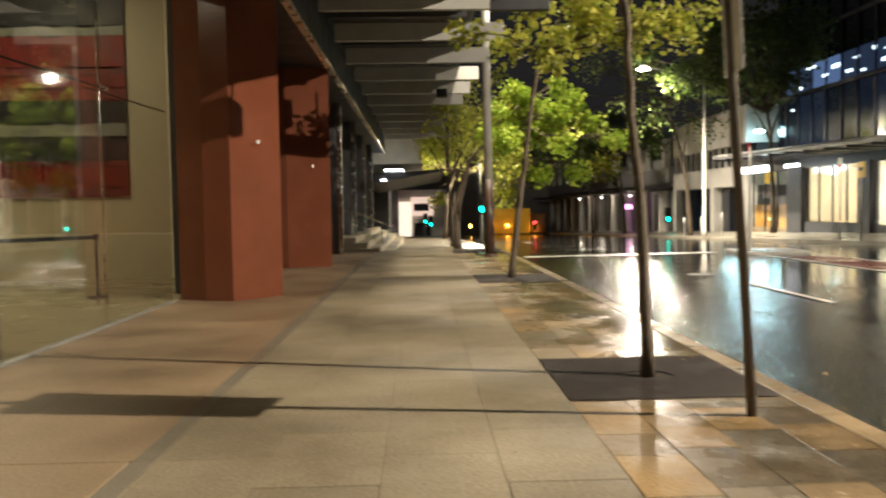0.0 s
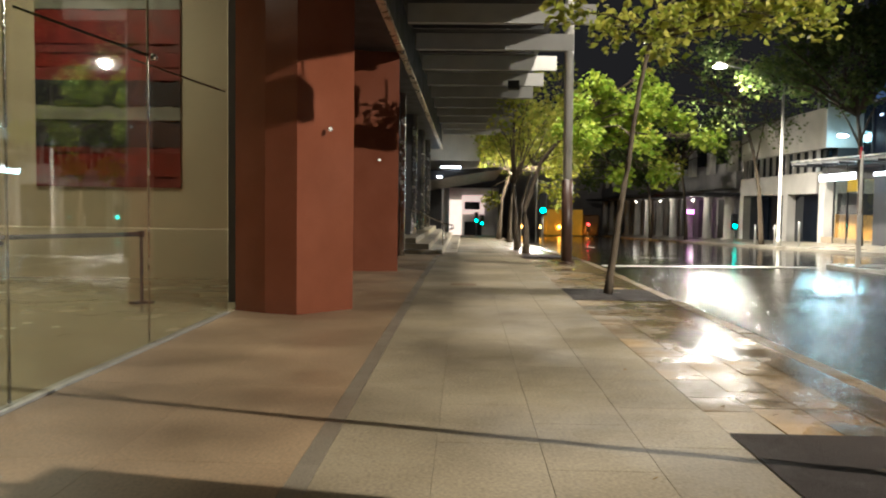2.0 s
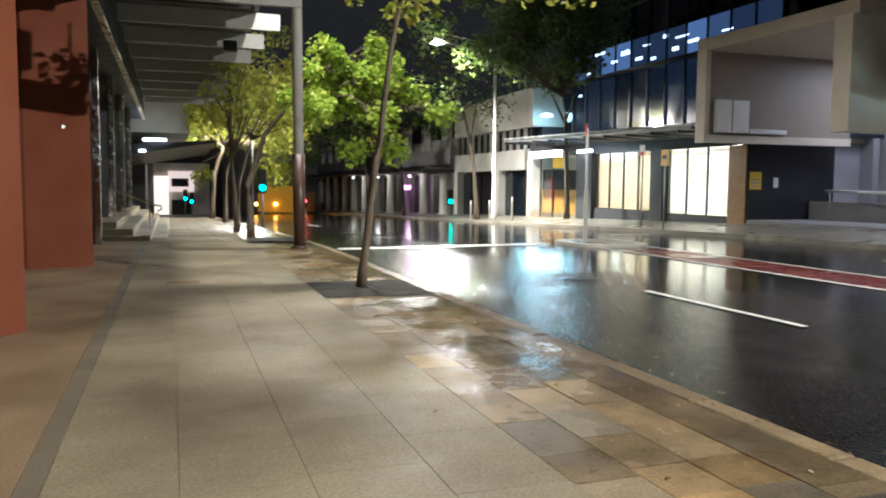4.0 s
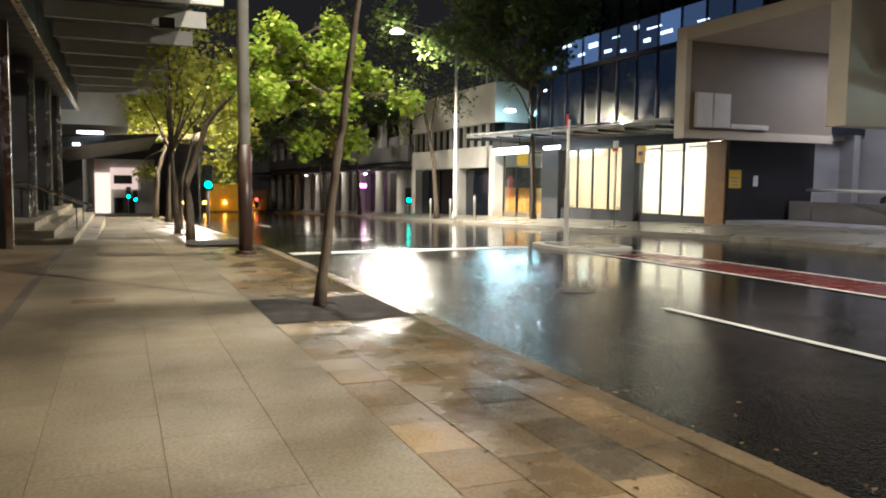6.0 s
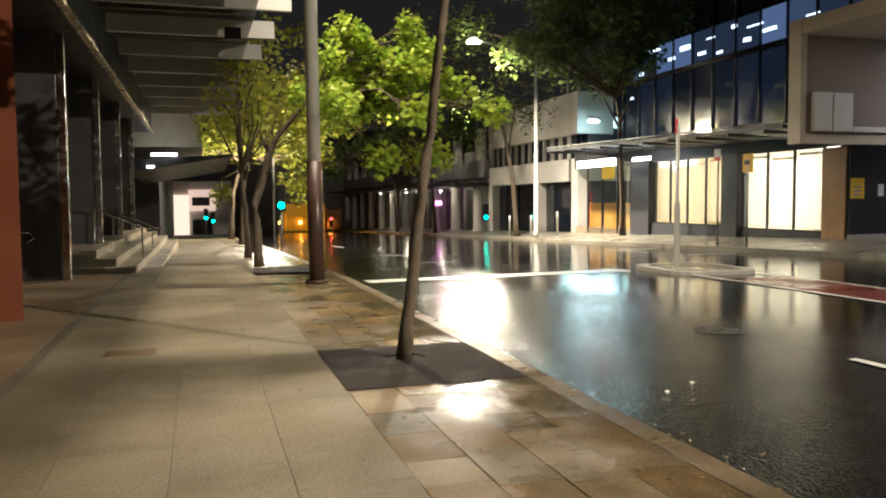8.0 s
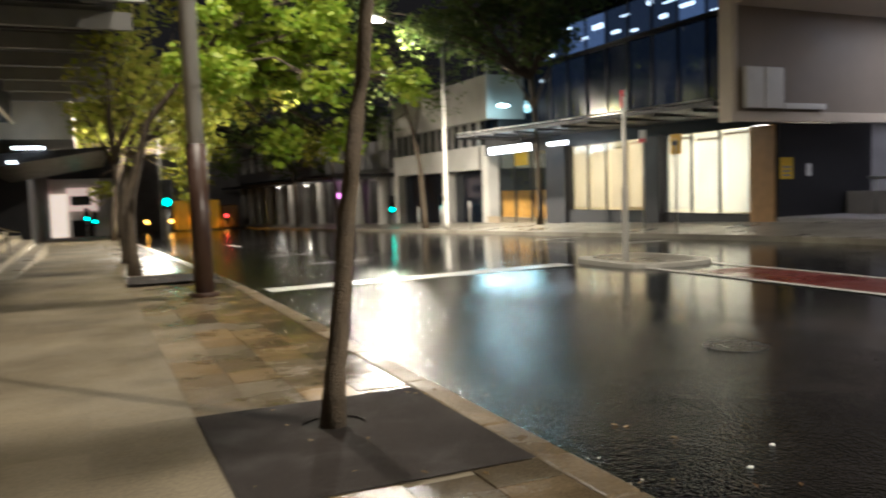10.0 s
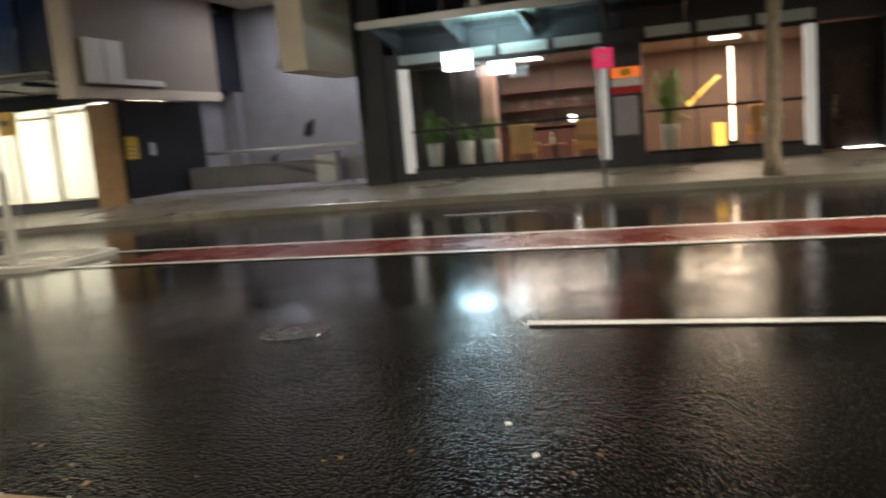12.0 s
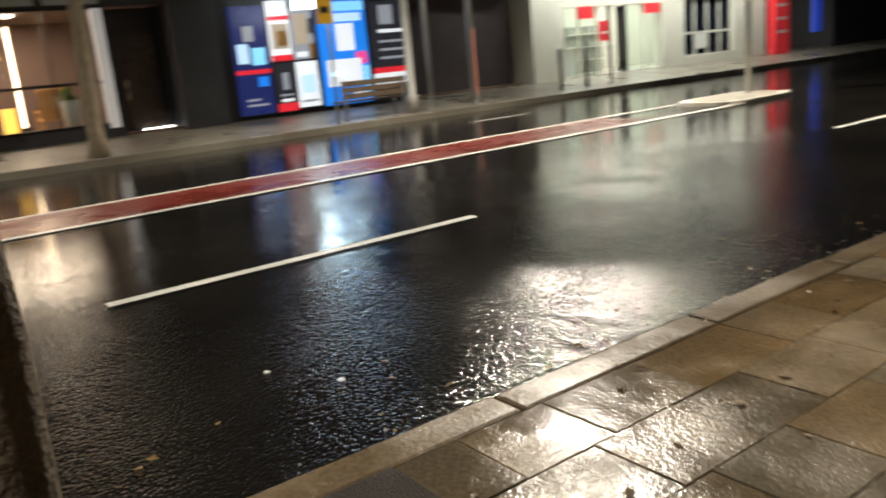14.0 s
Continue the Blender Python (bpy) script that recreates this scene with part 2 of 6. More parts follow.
BLACK = material("black_paint", (0.018, 0.018, 0.02), 0.45, 0, 0.3, 3, 0.05)
CHARCOAL = material("charcoal_render", (0.034, 0.034, 0.038), 0.6, 0, 0.3, 1.5, 0.1)
GREYWALL = material("grey_render", (0.30, 0.29, 0.29), 0.75, 0, 0.2, 1.2, 0.1)
CREAM = material("cream_render", (0.70, 0.62, 0.49), 0.7, 0, 0.12, 1.2, 0.08)
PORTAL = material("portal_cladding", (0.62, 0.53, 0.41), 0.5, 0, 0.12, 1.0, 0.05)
# brown inner wall, darker than the rim: part of its shade is in the colour
PORTALSHADED = material("portal_lining_shaded", (0.27, 0.22, 0.17), 0.6, 0, 0.15, 1.0, 0.05)
WHITEWALL = material("painted_wall_white", (0.58, 0.56, 0.52), 0.7, 0, 0.18, 0.8, 0.1)
LOBBYWALL = material("lobby_wall", (0.56, 0.48, 0.36), 0.55, 0, 0.1, 1.0, 0.05)
STEEL = material("galvanised_steel", (0.42, 0.42, 0.40), 0.42, 0.7, 0.15, 5, 0.05)
PALEPOLE = material("pale_painted_steel", (0.46, 0.445, 0.405), 0.4, 0, 0.1, 4, 0.05)
BROWNPOLE = material("brown_painted_steel", (0.06, 0.032, 0.022), 0.4, 0, 0.2, 4, 0.05)
CHROME = material("polished_steel", (0.6, 0.58, 0.54), 0.22, 1.0, 0.08, 5, 0.02)
CANOPY = material("canopy_dark_metal", (0.042, 0.042, 0.044), 0.5, 0.2, 0.25, 2, 0.05)
BLADE = material("canopy_blade_grey", (0.36, 0.35, 0.325), 0.55, 0, 0.15, 2, 0.05)
DARKGLASS = material("dark_glazing", (0.008, 0.012, 0.02), 0.06, 0, 0.3, 0.6, 0.0, rough_vary=0.03, spec=0.7)
BARK = material("bark_grey_brown", (0.10, 0.075, 0.05), 0.85, 0, 0.4, 9, 0.8, 70, bump_dist=0.02)
PALEBARK = material("bark_pale", (0.36, 0.29, 0.20), 0.85, 0, 0.3, 7, 0.7, 60, bump_dist=0.02)
WOOD = material("warm_timber", (0.42, 0.24, 0.10), 0.5, 0, 0.2, 4, 0.1)
BLADEEDGE = material("bright_trim", (0.75, 0.62, 0.42), 0.3, 0.6, 0.1, 4, 0.02)
GLASS = glass("clear_glass")
TINTGLASS = glass("greenish_glass", (0.84, 0.85, 0.80))


def leaf_material(name, colour, colour2):
    m = bpy.data.materials.new(name)
    m.use_nodes = True
    nt = m.node_tree
    N, L = nt.nodes, nt.links
    p = N["Principled BSDF"]
    geo = N.new("ShaderNodeNewGeometry")
    mix = N.new("ShaderNodeMix")
    mix.data_type = "RGBA"
    mix.inputs["A"].default_value, mix.inputs["B"].default_value = (*colour, 1), (*colour2, 1)
    L.new(geo.outputs["Random Per Island"], mix.inputs["Factor"])
    L.new(mix.outputs["Result"], p.inputs["Base Color"])
    p.inputs["Roughness"].default_value = 0.5
    tl = N.new("ShaderNodeBsdfTranslucent")
    L.new(mix.outputs["Result"], tl.inputs["Color"])
    ms = N.new("ShaderNodeMixShader")
    ms.inputs[0].default_value = 0.45
    L.new(p.outputs[0], ms.inputs[1])
    L.new(tl.outputs[0], ms.inputs[2])
    L.new(ms.outputs[0], N["Material Output"].inputs[0])
    MATS[name] = m
    return m


LEAF = leaf_material("leaf_fresh_green", (0.24, 0.40, 0.035), (0.46, 0.52, 0.07))
LEAFYELLOW = leaf_material("leaf_yellow_green", (0.30, 0.38, 0.045), (0.56, 0.52, 0.10))
LEAFDARK = leaf_material("leaf_dark_green", (0.08, 0.14, 0.03), (0.17, 0.21, 0.06))


# ---- mesh helpers ----
def bm_new():
    return bmesh.new()


def add_box(bm, x0, y0, z0, x1, y1, z1, bevel=0.0):
    r = bmesh.ops.create_cube(bm, size=1.0, matrix=Matrix.LocRotScale(((x0 + x1) / 2, (y0 + y1) / 2, (z0 + z1) / 2), None, (abs(x1 - x0), abs(y1 - y0), abs(z1 - z0))))
    if bevel:
        es = list({e for v in r["verts"] for e in v.link_edges})
        bmesh.ops.bevel(bm, geom=es, offset=bevel, segments=2, affect="EDGES", profile=0.5)
    return bm


def add_tube(bm, pts, radii, n=8, cap=True):
    """A tapered tube along points."""
    rings = []
    for i, p in enumerate(pts):
        p = Vector(p)
        a = Vector(pts[max(0, i - 1)])
        b = Vector(pts[min(len(pts) - 1, i + 1)])
        d = (b - a).normalized()
        u = d.orthogonal().normalized() if abs(d.z) < 0.99 else Vector((1, 0, 0))
        if abs(d.z) < 0.99:
            u = d.cross(Vector((0, 0, 1))).normalized()
        v = d.cross(u).normalized()
        r = radii[i] if hasattr(radii, "__len__") else radii
        rings.append([bm.verts.new(p + r * (math.cos(2 * math.pi * k / n) * u + math.sin(2 * math.pi * k / n) * v)) for k in range(n)])
    for a, b in zip(rings, rings[1:]):
        for k in range(n):
            f = bm.faces.new((a[k], a[(k + 1) % n], b[(k + 1) % n], b[k]))
            f.smooth = True
    if cap:
        bm.faces.new(rings[0][::-1])
        bm.faces.new(rings[-1])
    return bm


def add_prism(bm, poly, z0, z1):
    lo = [bm.verts.new((x, y, z0)) for x, y in poly]
    hi = [bm.verts.new((x, y, z1)) for x, y in poly]
    n = len(poly)
    for i in range(n):
        bm.faces.new((lo[i], lo[(i + 1) % n], hi[(i + 1) % n], hi[i]))
    bm.faces.new(lo[::-1])
    bm.faces.new(hi)
    bmesh.ops.recalc_face_normals(bm, faces=bm.faces)
    return bm


def add_quad(bm, a, b, c, d):
    vs = [bm.verts.new(p) for p in (a, b, c, d)]
    return bm.faces.new(vs)


def mesh_of(name, bm, mat):
    me = bpy.data.meshes.new(name)
    bm.normal_update()
    bm.to_mesh(me)
    bm.free()
    me.materials.append(mat)
    return me


def part(name, bm, mat, parent=None, label=""):
    o = new(name, mesh_of(name, bm, mat))
    if parent is not None:
        o.parent = parent
        o.matrix_parent_inverse = parent.matrix_world.inverted() if parent.matrix_basis == Matrix() else parent.matrix_basis.inverted()
    if label:
        tagged(o, label)
    return o


def bpart(name, dims, mat, parent=None, label="", bevel=0.0):
    return part(name, add_box(bm_new(), *dims, bevel), mat, parent, label)


def thing(name, at, label, category, group=""):
    o = new(name)
    o.location = at
    o.empty_display_size = 0.2
    o.matrix_basis = Matrix.Translation(at)
    return tagged(o, label, category, group)


def structure(o, label=""):
    return tagged(o, label, kind="structure")

# ---- ground, road, pavements ----
def sheet(name, x_of, y0, y1, step, mat, z_add=0.0, thick=None):
    """A strip along the street that follows its fall. x_of: list of (x, z offset)."""
    bm = bm_new()
    n = max(1, int(round((y1 - y0) / step)))
    rows = []
    for i in range(n + 1):
        y = y0 + (y1 - y0) * i / n
        rows.append([bm.verts.new((x, y, ground_z(y) + z + z_add)) for x, z in x_of])
    for a, b in zip(rows, rows[1:]):
        for k in range(len(x_of) - 1):
            bm.faces.new((a[k], a[k + 1], b[k + 1], b[k]))
    return part(name, bm, mat)


ROAD_Z = -0.10
ground = sheet("ground", [(-400, -0.125), (2.0, -0.125), (2.79, -0.125), (6, -0.085), (9.9, -0.07), (13, -0.085), (16.24, -0.115), (17, -0.115), (400, -0.115)], -300, 420, 4.0, ASPHALT)
structure(ground, "wet dark asphalt street surface with glossy puddles")

bed = sheet("pavement_near", [(-12, -0.10), (-12, -0.006), (2.60, -0.006), (2.60, -0.14)], -12, 130, 2.0, BED)
structure(bed, "damp stone footpath beside the red columned building")
farpave = sheet("pavement_far", [(16.24, -0.14), (16.25, 0.02), (16.29, 0.035), (16.6, 0.05), (18.9, 0.26), (30, 0.27)], -60, 130, 2.0, FARPAVE)
structure(farpave, "damp concrete footpath along the shopfronts opposite")


def road_mark(name, x0, x1, y0, y1, mat, label):
    bm = bm_new()
    n = max(1, int((y1 - y0) / 1.0))
    def rz(x):
        return -0.121 + min(x - 2.79, 3.2) * 0.0125 + max(0, min(x - 6, 3.9)) * 0.00385 - max(0, min(x - 9.9, 3.1)) * 0.00484 - max(0, x - 13) * 0.0093 + 0.009
    rows = [[bm.verts.new((x, y0 + (y1 - y0) * i / n, ground_z(y0 + (y1 - y0) * i / n) + rz(x))) for x in (x0, x1)] for i in range(n + 1)]
    for a, b in zip(rows, rows[1:]):
        bm.faces.new((a[0], a[1], b[1], b[0]))
    return structure(part(name, bm, mat), label)


road_mark("median_paint", 9.33, 10.62, 5.0, 21.3, REDPAINT, "red painted median strip on the wet road")
road_mark("median_line", 9.20, 9.33, 2.0, 23.0, WHITEPAINT, "white painted edge line of the median")
road_mark("median_line", 10.62, 10.74, 2.0, 23.0, WHITEPAINT, "white painted edge line of the median")
for y in (-9.3, 2.7, 11.8, 41.8):
    road_mark("lane_dash", 5.79, 5.90, y, y + 3.05, WHITEPAINT, "white painted lane dash on wet asphalt")
for y in (4.0, 16.2, 31.0):
    road_mark("lane_dash", 13.50, 13.60, y, y + 1.6, WHITEPAINT, "thin white painted line on wet asphalt")
road_mark("stop_line", 3.15, 8.7, 23.6, 24.2, WHITEPAINT, "broad white stop line across the lanes")
for y in (29.0, 33.5):
    road_mark("crossing_line", 5.2, 15.4, y, y + 0.18, WHITEPAINT, "white crossing line on wet asphalt")

FRAMEBLACK = material("black_metal", (0.02, 0.02, 0.022), 0.4, 0.2, 0.2, 5, 0.02)

# ---- near building: glass lobby, red columns, canopy ----
def red_column(y, label):
    c = thing("column", (-2.6, y + 0.4, 0), label, "column", "red granite columns")
    bm = bm_new()
    if y < 15:
        plan = [(-3.42, y + 0.36), (-2.98, y + 0.13), (-2.55, y), (-1.95, y + 0.68), (-2.35, y + 1.15), (-3.42, y + 1.15)]
    else:
        plan = [(-3.42, y + 0.6), (-3.15, y + 0.42), (-2.85, y + 0.34), (-1.89, y + 0.58), (-2.2, y + 1.15), (-3.42, y + 1.15)]
    add_prism(bm, plan, 0.0, 5.2)
    part("shaft", bm, MAROON, c)
    bm = bm_new()
    fx, fy = ((-2.20, y + 0.255) if y < 15 else (-2.3, y + 0.48))
    add_tube(bm, [(fx, fy + 0.02, 2.32), (fx + 0.02, fy - 0.02, 2.32)], 0.03, 10)
    part("fixing", bm, CHROME, c)
    return c


red_column(12.63, "red-brown polished granite column on the footpath")
red_column(18.95, "broad red-brown polished granite column on the footpath")

for i, y in enumerate((25.4, 30.6, 36.0, 41.0)):
    c = thing("column", (-2.3, y, ground_z(y)), "dark stone column with a bright metal corner", "column", "dark columns")
    bpart("shaft", (-3.3, y, ground_z(y) - 0.3, -2.35, y + 1.2, 5.2), DARKSTONE, c, bevel=0.02)
    bpart("corner_trim", (-2.35, y - 0.01, ground_z(y) - 0.02, -2.2, y + 0.12, 4.6), CHROME, c, "polished metal corner strip", 0.01)

# building body behind the columns
def near_wall(name, dims, mat, label):
    return structure(part(name, add_box(bm_new(), *dims), mat), label)


near_wall("building_upper", (-14, -12, 6.7, -3.5, 60, 30), DARKSTONE, "dark upper floors of the columned building")
near_wall("wall_inner", (-12.0, 18.0, -1.5, -4.6, 60, 6.7), DARKSTONE, "dark recessed wall behind the columns")
near_wall("wall_between_columns", (-3.75, 13.78, -0.2, -3.5, 19.2, 6.7), DARKSTONE, "dark wall between two red columns")
near_wall("wall_lobby_end", (-12.0, 17.6, -0.1, -3.75, 17.9, 6.7), LOBBYWALL, "cream lobby wall behind the glass")
near_wall("wall_lobby_back", (-12.3, -12, -0.1, -12.0, 17.9, 6.7), LOBBYWALL, "cream lobby side wall")
near_wall("wall_lobby_south", (-12, -12.3, -0.1, -3.5, -12, 6.7), LOBBYWALL, "cream lobby end wall")
near_wall("ceiling_lobby", (-12.0, -12, 6.45, -3.5, 17.6, 6.68), CREAM, "pale lobby ceiling")
near_wall("floor_lobby", (-12.0, -12, -0.05, -3.45, 17.6, 0.006), material("lobby_floor", (0.34, 0.30, 0.20), 0.22, 0, 0.12, 1, 0.02), "pale polished lobby floor")
near_wall("fascia_lobby", (-3.6, -12, 4.9, -3.5, 12.7, 6.7), DARKSTONE, "dark band above the lobby glass")

# glass wall
glazing = thing("glass_wall", (-3.45, 5, 0), "frameless glass wall of the lobby with steel fittings", "glass wall")
for k in range(9):
    y0 = 12.75 - 2.35 * (k + 1)
    p = bpart("pane", (-3.456, y0 + 0.01, 0.02, -3.444, y0 + 2.34, 4.9), TINTGLASS, glazing)
    p.visible_shadow = False
    bm = bm_new()
    add_tube(bm, [(-3.50, y0, 0.0), (-3.50, y0, 4.9)], 0.012, 8)
    part("joint_fin", bm, CHROME, glazing)
    bm = bm_new()
    add_tube(bm, [(-3.47, y0 + 2.3, 2.75), (-4.3, y0 + 1.5, 3.0)], 0.012, 6)
    part("stay", bm, FRAMEBLACK, glazing)
    bm = bm_new()
    add_tube(bm, [(-3.43, y0 + 0.04, 2.75), (-3.48, y0 + 0.04, 2.75)], 0.03, 8)
    part("patch_fitting", bm, CHROME, glazing)
bpart("base_channel", (-3.50, -8.4, 0.0, -3.41, 12.7, 0.02), STEEL, glazing)

# artwork on the lobby wall
art = thing("wall_artwork", (-7.1, 17.55, 1.65), "large red, black and white striped artwork on the lobby wall", "artwork")
amat = {"red": material("art_red", (0.19, 0.009, 0.006), 0.5, 0, 0.55, 2.5), "dark": material("art_dark", (0.018, 0.018, 0.026), 0.5, 0, 0.5, 3),
        "white": material("art_white", (0.24, 0.235, 0.21), 0.5, 0, 0.35, 3), "wine": material("art_wine", (0.16, 0.02, 0.02), 0.5, 0, 0.5, 3)}
ART = ((0.00, 0.18, "wine"), (0.18, 0.62, "red"), (0.62, 0.72, "wine"), (0.72, 1.22, "dark"), (1.22, 1.48, "white"), (1.48, 1.95, "dark"), (1.95, 2.2, "wine"), (2.2, 2.45, "red"), (2.45, 2.62, "wine"), (2.62, 3.25, "red"),
       (3.25, 3.45, "white"), (3.45, 4.2, "dark"), (4.2, 4.5, "red"))
arnd = random.Random(6)
for a, b, k in ART:
    bm = bm_new()
    n = 12
    wob = [arnd.uniform(-0.03, 0.03) for _ in range(n + 1)]
    lo = [bm.verts.new((-8.5 + 2.72 * q / n, 17.55, 1.65 + a + wob[q] * (a > 0))) for q in range(n + 1)]
    hi = [bm.verts.new((-8.5 + 2.72 * q / n, 17.55, 1.65 + b + 0.02)) for q in range(n + 1)]
    for q in range(n):
        bm.faces.new((lo[q], lo[q + 1], hi[q + 1], hi[q]))
    g = bmesh.ops.extrude_face_region(bm, geom=list(bm.faces))
    bmesh.ops.translate(bm, vec=(0, 0.04 + 0.003 * (ART.index((a, b, k)) % 2), 0), verts=[v for v in g["geom"] if isinstance(v, bmesh.types.BMVert)])
    part("band", bm, amat[k], art)

for x, y, watts in ((-7.5, 14.6, 65), (-8.5, 8.0, 26), (-8.5, 1.0, 22)):
    o = thing("ceiling_light", (x, y, 6.45), "flat lit ceiling panel in the lobby", "ceiling light", "lobby lights")
    bpart("frame", (x - 0.65, y - 0.65, 6.41, x + 0.65, y + 0.65, 6.45), STEEL, o)
    bpart("diffuser", (x - 0.6, y - 0.6, 6.395, x + 0.6, y + 0.6, 6.415), glow("lobby_diffuser", (1.0, 0.88, 0.6), 0.8), o)
    area_lamp("lobby_light", (x, y, 6.35), (x, y, 0), watts, (1.0, 0.88, 0.60), 1.2, 1.2)

desk = thing("reception_desk", (-8.2, 13.0, 0), "long pale lobby counter with a dark top", "counter")
bpart("body", (-10.5, 12.2, 0.0, -6.6, 13.0, 0.78), CREAM, desk, bevel=0.02)
bpart("top", (-10.6, 12.1, 0.78, -6.5, 13.1, 0.84), FRAMEBLACK, desk, bevel=0.01)
bench = thing("lobby_bench", (-6, 17.2, 0), "low pale wall bench along the lobby wall", "bench")
bpart("seat", (-9.5, 17.0, 0.0, -3.8, 17.58, 0.9), CREAM, bench, bevel=0.01)


def stanchion(x, y):
    s = thing("queue_post", (x, y, 0), "slim dark queue barrier post with a round base", "queue post", "queue posts")
    bm = bm_new()
    add_tube(bm, [(x, y, 0.006), (x, y, 0.03), (x, y, 0.04), (x, y, 0.97)], [0.17, 0.16, 0.025, 0.022], 16)
    part("post", bm, FRAMEBLACK, s)
    bpart("belt_head", (x - 0.035, y - 0.035, 0.9, x + 0.035, y + 0.035, 0.99), FRAMEBLACK, s, bevel=0.01)
    return s


for x, y in ((-4.85, 13.5), (-6.4, 11.2), (-4.6, 9.0), (-6.4, 8.2)):
    stanchion(x, y)
belt = thing("queue_belt", (-5.6, 12.3, 0.9), "dark belt strung between queue posts", "belt")
for (xa, ya), (xb, yb) in (((-4.85, 13.5), (-6.4, 11.2)), ((-6.4, 11.2), (-6.4, 8.2))):
    bm = bm_new()
    vs = [(xa, ya, 0.91), (xb, yb, 0.91), (xb, yb, 0.97), (xa, ya, 0.97)]
    f = bm.faces.new([bm.verts.new(v) for v in vs])
    g = bmesh.ops.extrude_face_region(bm, geom=[f])
    bmesh.ops.translate(bm, vec=(0.006, 0.004, 0), verts=[v for v in g["geom"] if isinstance(v, bmesh.types.BMVert)])
    part("strap", bm, FRAMEBLACK, belt)

# canopy over the footpath
canopy = thing("canopy", (0, 30, 5.2), "dark metal street canopy with pale cross blades", "canopy")
bpart("soffit", (-3.5, -10.0, 5.62, 1.95, 14.4, 5.74), CANOPY, canopy)
bpart("soffit", (-3.5, 14.4, 5.622, 1.45, 47, 5.742), CANOPY, canopy)
for k in range(-9, 11):
    y = 16.9 + 2.85 * k
    x1 = 2.28 - 0.09 * max(0, min(k, 5))
    bm = bm_new()
    add_prism(bm, [(-1.75, y), (x1, y), (x1, y + 0.16), (-1.75, y + 0.16)], 5.22, 5.62)
    part("blade", bm, BLADE, canopy)
for k in range(-8, 12):
    y = 15.5 + 2.85 * k
    bpart("purlin", (-1.75, y, 5.42, 1.25, y + 0.1, 5.62), CANOPY, canopy)
bpart("fascia", (-3.5, -10.0, 4.55, -1.85, 47, 5.6), CANOPY, canopy)
bpart("gutter_trim", (-1.88, -10.0, 4.46, -1.76, 47, 4.54), BLADEEDGE, canopy, "bright metal gutter edge")
bpart("edge_rail", (1.86, -10.0, 5.42, 1.95, 14.4, 5.62), CANOPY, canopy)
bm = bm_new()
add_box(bm, 0.75, 27.2, 4.95, 1.1, 27.5, 5.22, 0.02)
# unseen beam added along the near stretch to shade the column tops
bpart("edge_beam", (1.88, -10.0, 4.98, 1.96, 14.4, 5.42), CANOPY, canopy)
part("speaker_box", bm, BLACK, canopy)
for x0, x1, y0, z0, z1 in ((1.22, 1.87, 10.12, 4.40, 4.70), (1.42, 2.42, 14.58, 4.62, 4.90)):
    bm = bm_new()
    add_box(bm, x0, y0, z0, x1, y0 + 0.16, z1, 0.015)
    for x in (x0 + 0.12, x1 - 0.12):
        add_box(bm, x - 0.012, y0 + 0.07, z1, x + 0.012, y0 + 0.09, 5.62)
    part("hanging_sign", bm, BLACK, canopy, "dark box sign hung under the canopy")

pole = thing("canopy_pole", (2.04, 22.75, 0), "tall pale steel pole with a dark brown lower part", "pole")
bm = bm_new()
add_tube(bm, [(2.06, 22.75, -0.05), (2.04, 22.75, 2.08)], 0.135, 16)
part("lower_sleeve", bm, BROWNPOLE, pole, "dark brown lower sleeve")
bm = bm_new()
add_tube(bm, [(2.04, 22.75, 2.06), (1.98, 22.75, 9.6)], 0.115, 16)
part("shaft", bm, PALEPOLE, pole)
bm = bm_new()
add_tube(bm, [(2.06, 22.75, -0.01), (2.06, 22.75, 0.05)], 0.2, 16)
part("base_plate", bm, BROWNPOLE, pole)
# arm and lamp glass are assumed, above what is seen of the pole
bm = bm_new()
add_tube(bm, [(1.98, 22.75, 9.5), (2.6, 22.7, 9.62), (3.1, 22.6, 9.6)], [0.05, 0.05, 0.09], 8)
part("arm", bm, PALEPOLE, pole)
bm = bm_new()
add_tube(bm, [(2.75, 22.63, 9.52), (2.75, 22.63, 9.45)], 0.07, 12)
o = part("lens", bm, glow("lamp_lens", (1.0, 0.90, 0.72), 32.0, 0.0), pole)
o.visible_shadow = False

# ---- far side of the street ----
FX = 18.9


def far_wall(name, dims, mat, label):
    return structure(part(name, add_box(bm_new(), *dims), mat), label)


far_wall("wall_tower", (20.2, 27.9, 3.3, 34, 45.2, 40), DARKGLASS, "dark glass tower above the shops")
far_wall("wall_shops", (24.0, 27.9, -1.0, 24.3, 47.0, 3.4), GREYWALL, "back wall of the shops")
far_wall("wall_drive_grey_side", (22.8, 28.5, -0.3, 24.5, 28.9, 6.0), GREYWALL, "grey side wall at the back of the driveway")
far_wall("wall_black_side", (18.95, 28.5, -0.4, 22.8, 28.9, 3.0), BLACK, "black side wall beside the driveway")
far_wall("wall_cafe_upper", (19.4, -0.8, 3.2, 34, 21.4, 40), DARKGLASS, "dark glass facade above the cafe")
far_wall("wall_driveway_back", (24.5, 21.0, -0.2, 24.8, 28.9, 6.0), GREYWALL, "grey wall at the back of the driveway")
far_wall("wall_cafe_back", (23.5, -0.8, -0.2, 23.8, 21.0, 3.2), material("cafe_back", (0.18, 0.12, 0.10), 0.7, 0, 0.2, 1), "brown back wall of the cafe")

